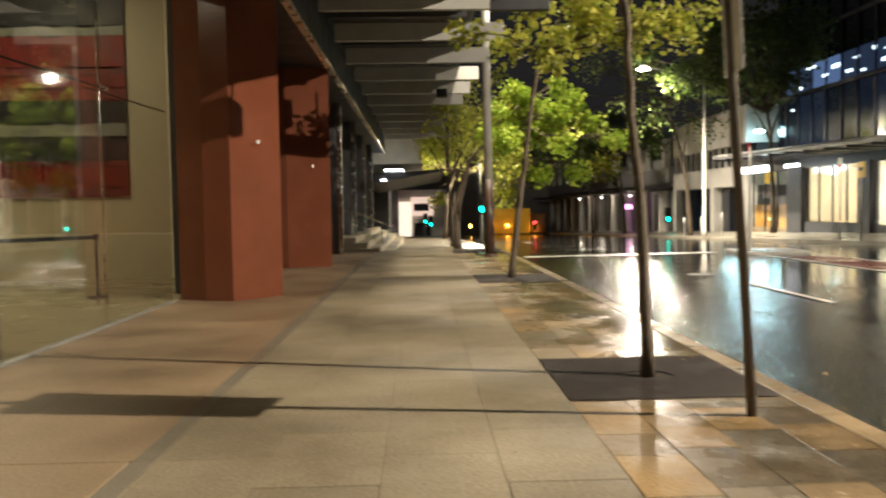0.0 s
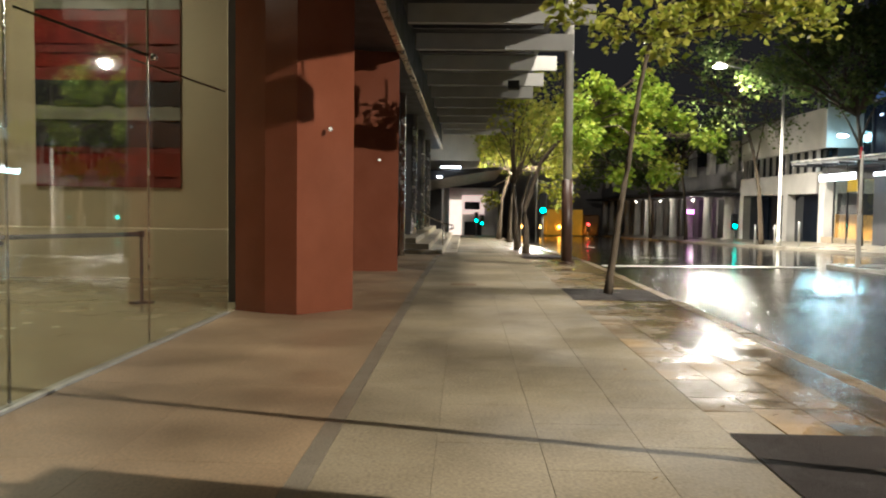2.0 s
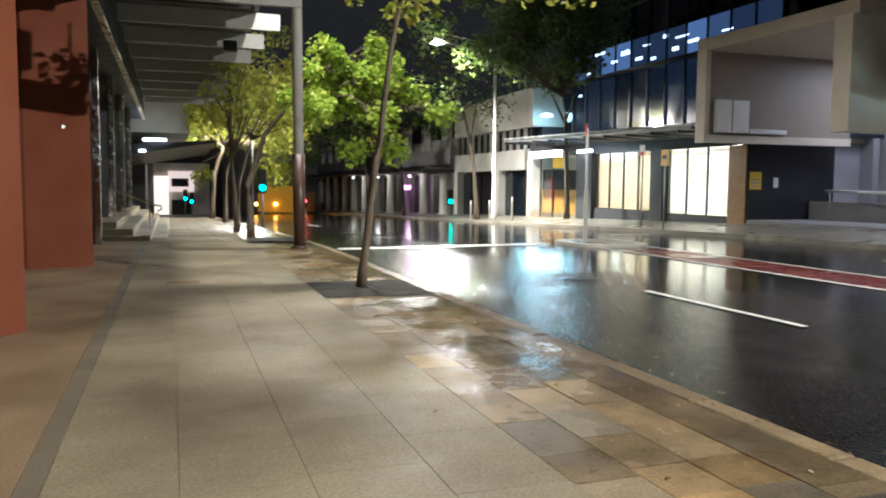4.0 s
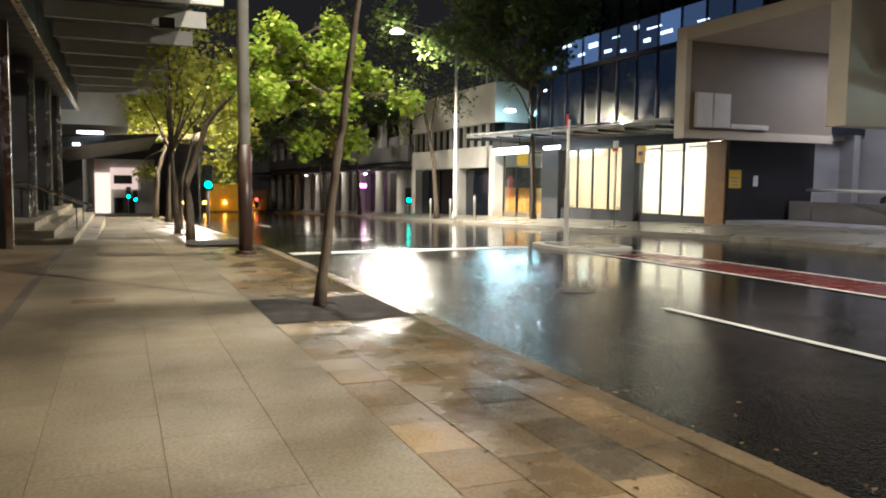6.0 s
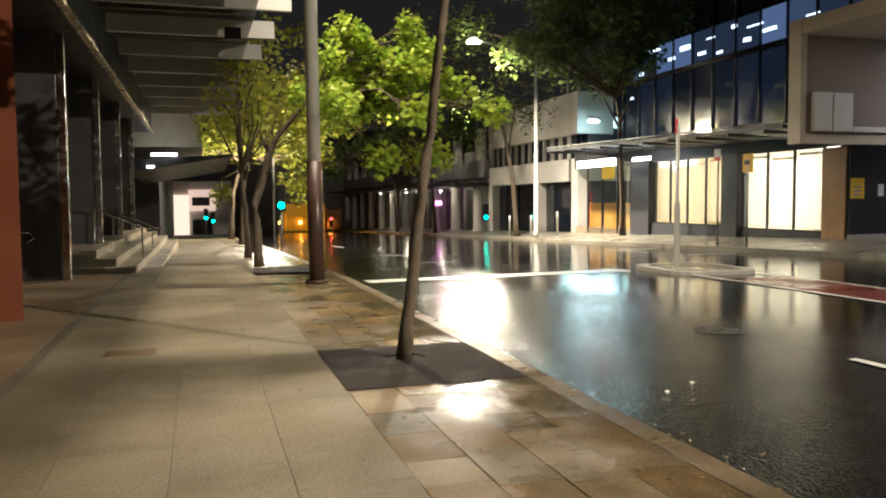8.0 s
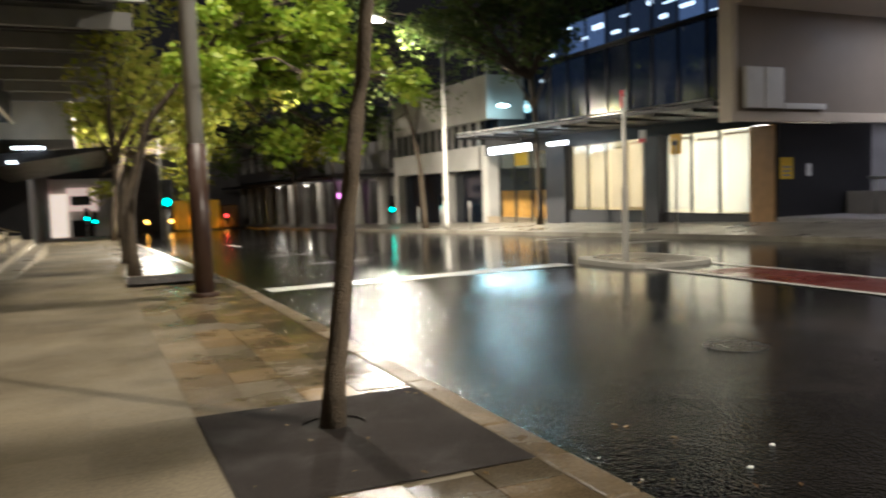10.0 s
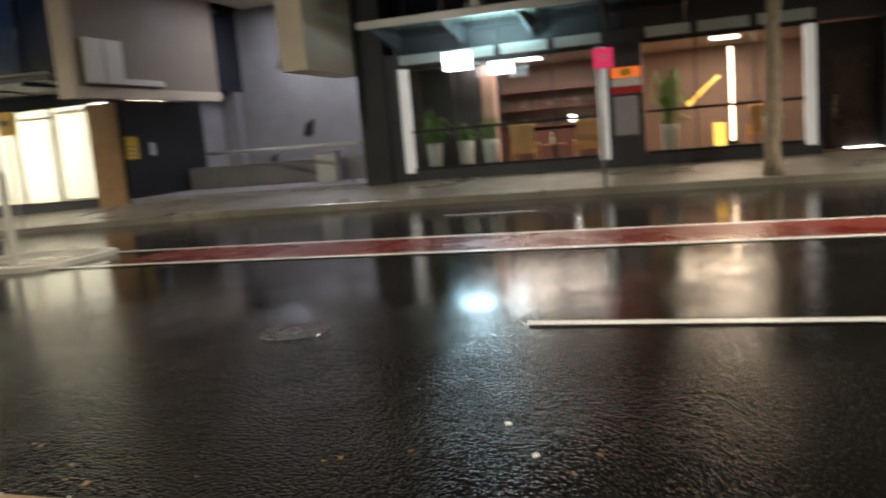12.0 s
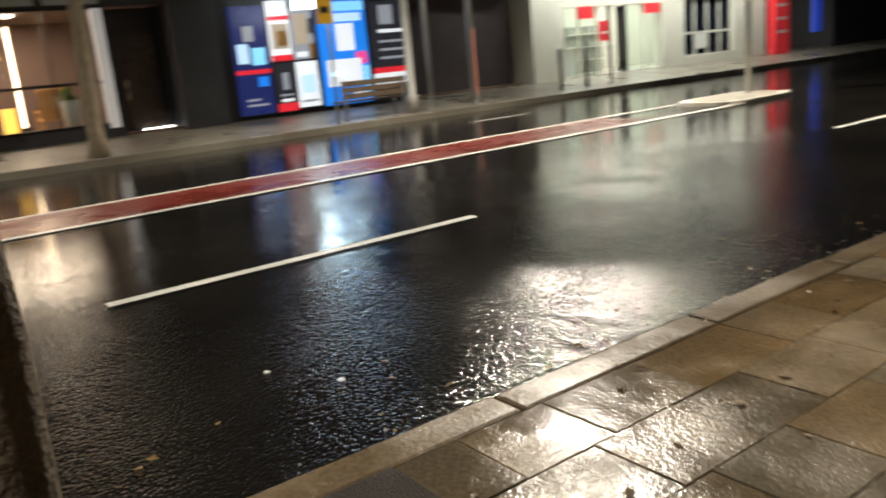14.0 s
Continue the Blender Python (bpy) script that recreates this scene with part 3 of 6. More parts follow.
# portal frame with the large number
portal = thing("portal_frame", (16.3, 24.9, 2.95), "large projecting rectangular entrance frame in grey-beige cladding", "portal")
bpart("left_wall", (16.30, 27.55, 2.95, 22.5, 27.95, 6.35), PORTALSHADED, portal, bevel=0.01)
bpart("left_rim", (16.22, 27.50, 2.93, 16.42, 27.99, 6.37), PORTAL, portal, bevel=0.01)
bpart("bottom_rim", (16.42, 27.50, 2.93, 22.5, 27.56, 3.2), PORTAL, portal, bevel=0.005)
bpart("roof", (16.25, 21.35, 5.95, 24.4, 27.55, 6.36), PORTAL, portal, bevel=0.01)
bpart("right_wall", (16.05, 21.35, 2.92, 19.0, 21.95, 5.95), CREAM, portal, bevel=0.01)

# white two storey building further on
wb = thing("white_building", (19.5, 53, ground_z(53)), "pale two-storey building with a strip of windows", "building")
z0 = ground_z(53)
bpart("upper_wall", (19.2, 47.2, 2.4, 32, 60.6, 3.6), WHITEWALL, wb)
bpart("parapet", (19.2, 47.2, 4.9, 32, 60.6, 7.1), WHITEWALL, wb)
bpart("core", (19.9, 47.3, -1.6, 31.8, 60.5, 6.9), CHARCOAL, wb)
for y in (47.2, 52.2, 59.9):
    bpart("pier", (19.2, y, -1.6, 19.9, y + 0.7, 2.4), WHITEWALL, wb)

# far end of the street
far_wall("wall_far_right", (19.5, 61.0, -4, 34, 120, 5.0), GREYWALL, "old shop row further along the street")
far_wall("backdrop", (-60, 150, -6, 90, 152, 14), CHARCOAL, "dark buildings at the end of the street")


# ---- trees ----
def tree(name, base, trunk_pts, r0, r1, limbs, clumps, leaves, leaf_mat, leaf_size, bark, label, seed):
    rnd = random.Random(seed)
    t = thing(name, base, label, "tree")
    bm = bm_new()
    n = len(trunk_pts)
    pts = []
    for i in range(n - 1):
        a, b = Vector(trunk_pts[i]), Vector(trunk_pts[i + 1])
        for k in range(4):
            f = k / 4
            pts.append(a.lerp(b, f) + Vector((rnd.uniform(-1, 1), rnd.uniform(-1, 1), 0)) * r0 * (0.18 if i + k else 0))
    pts.append(Vector(trunk_pts[-1]))
    m = len(pts)
    rad = [r0 + (r1 - r0) * (i / (m - 1)) ** 0.8 for i in range(m)]
    rad[0] *= 1.25
    add_tube(bm, pts, rad, 10)
    part("trunk", bm, bark, t)
    bm = bm_new()
    top = Vector(trunk_pts[-1])
    ends = []
    for c, r in clumps:
        c = Vector(c)
        s = pts[rnd.randint(int(m * 0.55), m - 1)]
        if (c - top).length < (c - s).length:
            s = top
        mid = s.lerp(c, 0.5) + Vector((rnd.uniform(-1, 1), rnd.uniform(-1, 1), rnd.uniform(0, 1))) * 0.12 * (c - s).length
        add_tube(bm, [s, mid, c], [r1 * 0.8, r1 * 0.5, r1 * 0.2], 6)
        ends.append((c, r))
        for k in range(4):
            e = c + Vector((rnd.gauss(0, 1), rnd.gauss(0, 1), rnd.gauss(0, 0.6))).normalized() * r * 0.8
            add_tube(bm, [mid.lerp(c, rnd.uniform(0.2, 1)), mid.lerp(e, 0.6), e], [r1 * 0.3, r1 * 0.2, r1 * 0.1], 5)
    for a, b in limbs:
        a, b = Vector(a), Vector(b)
        add_tube(bm, [a, a.lerp(b, 0.5) + Vector((0, 0, 0.05 * (b - a).length)), b], [r1 * 0.9, r1 * 0.6, r1 * 0.2], 6)
    if bm.verts:
        part("branchwork", bm, bark, t)
    else:
        bm.free()
    if leaves:
        verts, faces = [], []
        tot = sum(r ** 2 for c, r in ends)
        for c, r in ends:
            for k in range(int(leaves * r ** 2 / tot)):
                d = Vector((rnd.gauss(0, 1), rnd.gauss(0, 1), rnd.gauss(0, 0.75)))
                d = d.normalized() * r * rnd.random() ** 0.45
                p = c + d
                s = leaf_size * rnd.uniform(0.6, 1.25)
                q = Euler((rnd.gauss(0, 0.6), rnd.gauss(0, 0.6), rnd.uniform(0, 6.28))).to_matrix()
                i0 = len(verts)
                fold = rnd.uniform(0.05, 0.25) * s
                for v in ((0, -0.5 * s, 0), (0.48 * s, 0.05 * s, fold), (0.25 * s, 0.45 * s, fold * 0.5), (0, 0.6 * s, 0), (-0.25 * s, 0.45 * s, fold * 0.5), (-0.48 * s, 0.05 * s, fold)):
                    verts.append(p + q @ Vector(v))
                faces.append((i0, i0 + 1, i0 + 2, i0 + 3))
                faces.append((i0, i0 + 3, i0 + 4, i0 + 5))
        me = bpy.data.meshes.new("crown")
        me.from_pydata(verts, [], faces)
        me.materials.append(leaf_mat)
        o = new("crown", me)
        o.parent = t
        o.matrix_parent_inverse = t.matrix_basis.inverted()
    return t


def clump_cloud(centre, spread, r, n, seed):
    rnd = random.Random(seed)
    return [((centre[0] + rnd.gauss(0, spread[0]), centre[1] + rnd.gauss(0, spread[1]), centre[2] + rnd.gauss(0, spread[2])), r * rnd.uniform(0.6, 1.2)) for _ in range(n)]


tree("young_tree", (1.88, 7.02, 0), [(1.90, 7.02, 0), (1.86, 7.02, 1.14), (1.78, 7.02, 2.0), (1.74, 7.02, 2.8), (1.72, 7.02, 3.6)], 0.047, 0.022,
     [((1.74, 7.02, 2.7), (1.5, 7.0, 3.4)), ((1.74, 7.02, 2.75), (2.05, 7.1, 3.3))], clump_cloud((1.7, 7.0, 5.2), (0.3, 0.3, 0.3), 0.4, 4, 3), 90, LEAFYELLOW, 0.13, BARK,
     "slender young street tree rising from a gravel pit", 1)
tree("young_tree", (1.89, 15.85, 0), [(1.87, 15.85, 0), (2.0, 15.85, 1.2), (2.12, 15.85, 2.0), (2.29, 15.85, 3.3), (2.45, 15.85, 4.1)], 0.066, 0.03,
     [], clump_cloud((3.5, 15.9, 4.6), (1.05, 0.6, 0.3), 0.45, 16, 5) + clump_cloud((2.5, 15.9, 4.5), (0.5, 0.5, 0.3), 0.45, 4, 6), 2100, LEAFYELLOW, 0.13, BARK,
     "slender young street tree with yellow-green leaves", 2)
tree("street_tree", (1.9, 25.6, 0), [(1.35, 26.6, 0), (1.3, 26.6, 1.4), (1.7, 26.4, 2.7), (2.4, 26, 3.6)], 0.10, 0.045,
     [], clump_cloud((4.2, 25.5, 3.75), (0.95, 0.8, 0.72), 0.42, 40, 7), 5200, LEAF, 0.14, BARK, "street tree with bright fresh green leaves", 3)

# ---- shop row opposite: lit blinds, canopy, signs ----
def translucent(name, colour, amount=0.6):
    m = bpy.data.materials.new(name)
    m.use_nodes = True
    N, L = m.node_tree.nodes, m.node_tree.links
    p = N["Principled BSDF"]
    geo = N.new("ShaderNodeNewGeometry")
    nz = N.new("ShaderNodeTexNoise")
    nz.inputs["Scale"].default_value, nz.inputs["Detail"].default_value = 0.9, 5
    L.new(geo.outputs["Position"], nz.inputs["Vector"])
    mix = N.new("ShaderNodeMix")
    mix.data_type = "RGBA"
    mix.inputs["A"].default_value = (*[c * 0.5 for c in colour], 1)
    mix.inputs["B"].default_value = (*colour, 1)
    L.new(nz.outputs["Fac"], mix.inputs["Factor"])
    L.new(mix.outputs["Result"], p.inputs["Base Color"])
    p.inputs["Roughness"].default_value = 0.8
    tl = N.new("ShaderNodeBsdfTranslucent")
    L.new(mix.outputs["Result"], tl.inputs["Color"])
    ms = N.new("ShaderNodeMixShader")
    ms.inputs[0].default_value = amount
    L.new(p.outputs[0], ms.inputs[1])
    L.new(tl.outputs[0], ms.inputs[2])
    L.new(ms.outputs[0], N["Material Output"].inputs[0])
    MATS[name] = m
    return m


BLIND = translucent("blind_fabric_cream", (0.85, 0.78, 0.70), 0.65)
BLINDRAIL = material("blind_rail", (0.5, 0.36, 0.24), 0.6, 0, 0.1, 3, 0)
PAPER_Y = material("paper_yellow", (0.80, 0.52, 0.03), 0.6, 0, 0.08, 4, 0.0)
PAPER_W = material("paper_white", (0.75, 0.75, 0.72), 0.6, 0, 0.08, 4, 0.0)
SIGN_RED = material("sign_red", (0.55, 0.03, 0.04), 0.4, 0, 0.08, 4, 0.0)
SIGN_BLACK = material("sign_black", (0.015, 0.015, 0.017), 0.4, 0, 0.1, 4, 0.0)
FRAME = material("window_frame_black", (0.02, 0.02, 0.022), 0.4, 0.2, 0.2, 5, 0.02)
BACKLIT = glow("light_box_face", (0.88, 0.96, 1.0), 4.0)

far_wall("floor_shops", (19.0, 28.3, -1.0, 24.0, 47.0, 0.02), material("shop_floor", (0.35, 0.28, 0.2), 0.4, 0, 0.15, 1), "floor inside the shops")
far_wall("ceiling_shops", (19.0, 28.3, 3.12, 24.0, 47.0, 3.3), CREAM, "ceiling of the shops")
far_wall("wall_shop_header", (18.95, 28.55, 3.0, 19.3, 47.0, 3.95), BLACK, "black header above the shop windows")


def shop_window(y0, y1, z0, z1, n, blind_mat, sill=True):
    w = thing("shop_window", (19.0, (y0 + y1) / 2, z0), "lit shop window with cream blinds behind dark mullions", "window", "lit shop windows")
    d = (y1 - y0) / n
    rnd = random.Random(int(y0 * 10))
    for k in range(n + 1):
        y = y0 + d * k
        bpart("mullion", (18.97, y - 0.03, z0, 19.05, y + 0.03, z1), FRAME, w)
    bpart("head", (18.96, y0 - 0.04, z1, 19.06, y1 + 0.04, z1 + 0.07), FRAME, w)
    bpart("sill", (18.94, y0 - 0.04, z0 - 0.07, 19.06, y1 + 0.04, z0), FRAME, w)
    for k in range(n):
        p = bpart("pane", (19.005, y0 + d * k + 0.03, z0, 19.015, y0 + d * (k + 1) - 0.03, z1), GLASS, w)
        p.visible_shadow = False
        bm = bm_new()
        # softly folded cloth
        m = 14
        col = []
        drop = rnd.uniform(0.0, 0.10)
        for i in range(m + 1):
            y = y0 + d * k + 0.05 + (d - 0.1) * i / m
            x = 19.16 + 0.012 * math.sin(i * 1.9 + k) + rnd.uniform(-0.004, 0.004)
            col.append((bm.verts.new((x, y, z0 + 0.03 + drop)), bm.verts.new((x, y, z1 - 0.02))))
        for a, b in zip(col, col[1:]):
            bm.faces.new((a[0], b[0], b[1], a[1]))
        part("blind", bm, blind_mat, w)
        bpart("blind_rail", (19.12, y0 + d * k + 0.04, z1 - 0.16 - 0.10 * (k % 2), 19.15, y0 + d * (k + 1) - 0.04, z1 - 0.10 - 0.10 * (k % 2)), BLINDRAIL, w)
    return w


shop_window(34.5, 39.4, 0.42, 3.0, 4, BLIND)
shop_window(29.62, 33.5, 0.36, 2.98, 3, BLIND)
area_lamp("shop_light", (22.6, 31.6, 2.0), (18.9, 31.6, 1.6), 250, (1.0, 0.90, 0.76), 3.6, 2.2)
area_lamp("shop_light", (22.6, 37.0, 2.0), (18.9, 37.0, 1.7), 190, (1.0, 0.80, 0.55), 4.6, 2.2)
far_wall("wall_shop_partition", (19.1, 34.0, 0.0, 24.0, 34.1, 3.1), CREAM, "partition between two shops")
far_wall("wall_shop_partition_far", (19.1, 40.1, -0.6, 24.0, 40.3, 3.1), CREAM, "partition between two shops")
far_wall("pillar_shop", (18.75, 33.56, -0.4, 19.2, 34.44, 3.05), CHARCOAL, "charcoal pillar between the shop windows")
far_wall("pillar_shop_far", (18.75, 39.48, -0.7, 19.2, 41.0, 3.05), CHARCOAL, "charcoal pillar between the shop windows")
far_wall("wall_shop_base", (18.9, 34.44, -0.8, 19.1, 39.5, 0.35), CHARCOAL, "dark base under the shop window")
far_wall("wall_shop_base_near", (18.9, 29.55, -0.6, 19.1, 33.56, 0.29), CHARCOAL, "dark base under the shop window")
far_wall("panel_timber", (18.90, 28.62, -0.4, 19.10, 29.56, 2.96), WOOD, "warm timber panel beside the lit shop")
# far shop with posters in the window
w = thing("shop_window", (19.0, 43.6, -0.3), "dim shop window with orange posters", "window")
for k in range(4):
    y = 41.1 + 1.5 * k
    bpart("mullion", (18.97, y - 0.04, -0.5, 19.05, y + 0.04, 3.0), FRAME, w)
    if k < 3:
        p = bpart("pane", (19.0, y + 0.04, -0.45, 19.01, y + 1.46, 3.0), GLASS, w)
        p.visible_shadow = False
        bpart("poster", (19.05, y + 0.1, 0.0, 19.06, y + 1.4, 1.25), material("poster_orange", (0.5, 0.24, 0.05), 0.6, 0, 0.5, 3, 0), w, "orange window poster")
bpart("top_poster", (18.93, 42.8, 2.4, 18.95, 44.0, 3.0), PAPER_Y, w, "yellow window sticker")
area_lamp("shop_light", (22.0, 43.6, 2.9), (21, 43.6, 0), 60, (0.9, 0.95, 0.9), 3.0, 2.0)

# canopy over the far footpath
fc = thing("shop_canopy", (17.5, 36, 3.6), "dark flat steel canopy over the shopfronts", "canopy")
bm = bm_new()
for x0, x1, za, zb in ((16.3, 19.1, 3.78, 3.6),):
    vs = [bm.verts.new(v) for v in ((x0, 28.3, 3.42), (x1, 28.3, 3.30), (x1, 44.6, 3.6), (x0, 44.6, 3.74), (x0, 28.3, 3.54), (x1, 28.3, 3.42), (x1, 44.6, 3.72), (x0, 44.6, 3.86))]
    for f in ((0, 1, 2, 3), (7, 6, 5, 4), (0, 4, 5, 1), (1, 5, 6, 2), (2, 6, 7, 3), (3, 7, 4, 0)):
        bm.faces.new([vs[i] for i in f])
part("deck", bm, CANOPY, fc)
for k in range(10):
    y = 29.0 + 1.7 * k
    z = 3.42 + (y - 28.3) * 0.0197
    bpart("rib", (16.25, y, z - 0.1, 19.0, y + 0.08, z + 0.02), CANOPY, fc)
bm = bm_new()
add_tube(bm, [(16.28, 28.3, 3.6), (16.28, 44.6, 3.92)], 0.03, 8)
part("edge_tube", bm, STEEL, fc)

s = thing("light_box", (17.0, 41, 2.9), "white glowing light box sign under the canopy", "sign")
bpart("face", (16.93, 39.3, 2.86, 17.07, 42.7, 3.16), BACKLIT, s, bevel=0.01)
bpart("hanger", (16.98, 40.0, 3.16, 17.02, 40.05, 3.62), FRAME, s)
bpart("hanger", (16.98, 42.0, 3.16, 17.02, 42.05, 3.66), FRAME, s)
area_lamp("sign_light", (16.9, 41.0, 2.84), (14.0, 39.0, 0), 55, (0.50, 0.92, 1.0), 3.2, 0.3)
s = thing("light_box", (17.9, 38.6, 3.05), "small glowing light box under the canopy", "sign")
bpart("face", (17.8, 37.9, 3.02, 17.9, 39.2, 3.16), BACKLIT, s)
bpart("hanger", (17.84, 38.5, 3.16, 17.87, 38.55, 3.5), FRAME, s)

# notices on the black side wall
n = thing("notice", (19.2, 28.49, 1.4), "yellow paper notice on a black wall", "notice")
sh_ = bpart("sheet", (18.97, 28.48, 1.38, 19.48, 28.496, 2.0), PAPER_Y, n)
for z_ in (1.46, 1.58, 1.70):
    bpart("print", (19.06, 28.474, z_, 19.38, 28.481, z_ + 0.05), GREYWALL, sh_)
n = thing("notice", (20.1, 28.49, 1.5), "small white paper notice on a black wall", "notice")
bpart("sheet", (20.02, 28.48, 1.45, 20.23, 28.496, 1.81), PAPER_W, n)

# large number bars standing on the frame's lower rim
num = thing("number_plate_bars", (17.2, 27.5, 3.2), "large raised pale bars in place of a building number", "sign")
PALE = material("raised_pale_metal", (0.72, 0.70, 0.64), 0.45, 0.1, 0.08, 4, 0.02)
bpart("bar", (16.58, 27.36, 3.27, 17.20, 27.5, 4.36), PALE, num, bevel=0.02)
bpart("bar", (17.26, 27.36, 3.27, 17.92, 27.5, 4.36), PALE, num, bevel=0.02)
bpart("bar", (18.00, 27.40, 3.27, 19.55, 27.5, 3.42), PALE, num, bevel=0.01)

# tower glazing: mullions, floor bands, lit ceiling panels
tower = thing("tower_glazing", (20.1, 37, 4), "dark glass tower front with mullions and lit ceiling panels", "facade")
for k in range(12):
    y = 28.4 + 1.42 * k
    bpart("mullion", (20.08, y, 3.95, 20.2, y + 0.06, 16), FRAME, tower)
for z in (3.95, 6.9, 9.9, 13.0):
    bpart("band", (20.06, 28, z, 20.2, 45.2, z + 0.16), FRAME, tower)
COOLPANEL = glow("office_panel", (0.65, 0.82, 1.0), 1.1)
rnd = random.Random(4)
for y, z, w_, h in ((40.9, 8.1, 0.9, 0.12), (38.6, 7.75, 0.7, 0.2), (37.5, 7.35, 0.5, 0.12), (36.4, 7.2, 0.35, 0.1), (34.7, 7.35, 0.4, 0.15), (33.3, 7.5, 0.7, 0.12), (39.7, 7.5, 0.5, 0.12), (35.5, 8.0, 0.3, 0.15), (32.1, 7.0, 0.4, 0.12),
                    (36.9, 7.9, 0.5, 0.05), (34.0, 7.85, 0.9, 0.05), (31.2, 7.6, 0.6, 0.05), (42.3, 7.2, 0.3, 0.15), (43.2, 6.2, 0.25, 0.1)):
    bpart("lit_panel", (20.12, y, z, 20.19, y + w_, z + h), COOLPANEL, tower)
# dim office interior seen through single panes
for k in range(11):
    for q, (z, h) in enumerate(((4.15, 2.7), (7.1, 1.25))):
        lit = rnd.random()
        q3 = int(lit * 3) + 3 * q
        bpart("window_pane", (20.165, 28.5 + 1.42 * k, z, 20.195, 29.82 + 1.42 * k, z + h), material("office_dim_%d" % q3, (0.008, 0.012, 0.022), 0.07, 0, 0.4, 0.7, 0.0, emit=(0.30, 0.5, 1.0), strength=(0.003, 0.006, 0.009, 0.02, 0.05, 0.10)[q3], spec=0.6), tower)

# driveway
far_wall("wall_drive_side", (18.6, 20.6, -0.1, 24.6, 21.3, 6.0), CHARCOAL, "charcoal wall on the cafe side of the driveway")
far_wall("wall_drive_low", (21.6, 21.4, -0.1, 21.9, 28.4, 0.95), GREYWALL, "low grey wall in the driveway")
far_wall("floor_driveway", (18.9, 21.3, 0.0, 24.6, 28.5, 0.285), GREYWALL, "pale concrete driveway floor")
r = thing("driveway_rail", (20, 24.5, 1.3), "white tubular rail across the driveway", "rail")
bm = bm_new()
add_tube(bm, [(21.75, 27.75, 1.34), (18.75, 21.45, 1.30)], 0.05, 10)
part("bar", bm, PAPER_W, r)
for f in (0.05, 0.95):
    bm = bm_new()
    add_tube(bm, [(21.75 - 3 * f, 27.75 - 6.3 * f, 0.26), (21.75 - 3 * f, 27.75 - 6.3 * f, 1.34)], 0.03, 8)
    part("post", bm, STEEL, r)
bx = thing("meter_box", (20.6, 23.2, 0.28), "small white service cabinet in the driveway", "cabinet")
bpart("body", (20.6, 23.0, 0.285, 21.0, 23.6, 1.1), PAPER_W, bx, bevel=0.02)
bpart("lid", (20.57, 22.97, 1.1, 21.03, 23.63, 1.14), GREYWALL, bx)
for y, z, s_ in ((25.6, 2.0, 0.45), (27.0, 1.05, 0.3), (26.3, 4.2, 0.4), (24.7, 3.9, 0.5), (23.4, 1.9, 0.0)):
    if s_:
        d = thing("wall_plaque", (24.45, y, z), "dark angular plaque on the grey driveway wall", "plaque", "dark plaques")
        bm = bm_new()
        vs = [(24.49, y - s_ * 0.25, z - s_ * 0.6), (24.49, y - s_ * 0.5, z + s_ * 0.5), (24.49, y + s_ * 0.25, z + s_ * 0.1), (24.49, y + s_ * 0.5, z - s_ * 0.7)]
        lo = [bm.verts.new(v) for v in vs]
        hi = [bm.verts.new((v[0] - 0.05, v[1], v[2])) for v in vs]
        bm.faces.new(hi)
        for i in range(4):
            bm.faces.new((lo[i], lo[(i + 1) % 4], hi[(i + 1) % 4], hi[i]))
        part("plate", bm, BLACK, d)
door = thing("driveway_door", (24.45, 22.8, 0.3), "dark closed door at the back of the driveway", "door")
bpart("leaf", (24.40, 22.2, 0.28, 24.5, 23.3, 2.5), BLACK, door)
# fill lamp and its panel are added to brighten the driveway and frame
area_lamp("driveway_fill_light", (22.5, 24.6, 5.85), (22.5, 24.6, 0), 75, (0.92, 0.89, 0.98), 1.0, 3.0)
o = thing("ceiling_light", (22.5, 24.6, 5.92), "added long cool ceiling light under the entrance frame", "ceiling light")
bpart("diffuser", (22.0, 23.1, 5.90, 23.0, 26.1, 5.945), glow("cool_diffuser", (0.85, 0.88, 1.0), 0.8), o)

# ---- cafe ----
CAFEWALL = material("cafe_pillar", (0.055, 0.055, 0.06), 0.55, 0, 0.3, 1.5, 0.08)
far_wall("floor_cafe", (18.9, -0.8, 0.0, 23.5, 20.6, 0.3), material("cafe_floor", (0.22, 0.14, 0.09), 0.35, 0, 0.2, 1.5), "dark timber cafe floor")
far_wall("ceiling_cafe", (18.9, -0.8, 3.05, 23.5, 20.6, 3.2), material("cafe_ceiling", (0.25, 0.2, 0.18), 0.7, 0, 0.2, 1.5), "dark cafe ceiling")
far_wall("pillar_cafe_corner", (18.75, 20.36, -0.1, 19.1, 21.35, 3.3), CAFEWALL, "charcoal corner pillar of the cafe")
far_wall("pillar_cafe_middle", (18.78, 14.62, -0.1, 19.1, 15.38, 3.3), CAFEWALL, "charcoal pillar between cafe windows")
far_wall("wall_cafe_base", (18.82, 15.38, -0.1, 19.05, 20.36, 0.5), CAFEWALL, "charcoal base under the cafe window")
far_wall("wall_cafe_base_near", (18.82, 11.0, -0.1, 19.05, 14.62, 0.5), CAFEWALL, "charcoal base under the cafe window")
far_wall("wall_cafe_header", (18.85, 9.7, 2.98, 19.1, 20.4, 4.1), CAFEWALL, "charcoal header above the cafe windows")
far_wall("pillar_dark", (18.55, 8.72, -0.1, 19.3, 9.75, 4.2), CAFEWALL, "charcoal pillar beside the recessed door")
far_wall("wall_poster_back", (18.72, 3.3, -0.1, 19.1, 8.72, 4.2), BLACK, "black wall behind the posters")
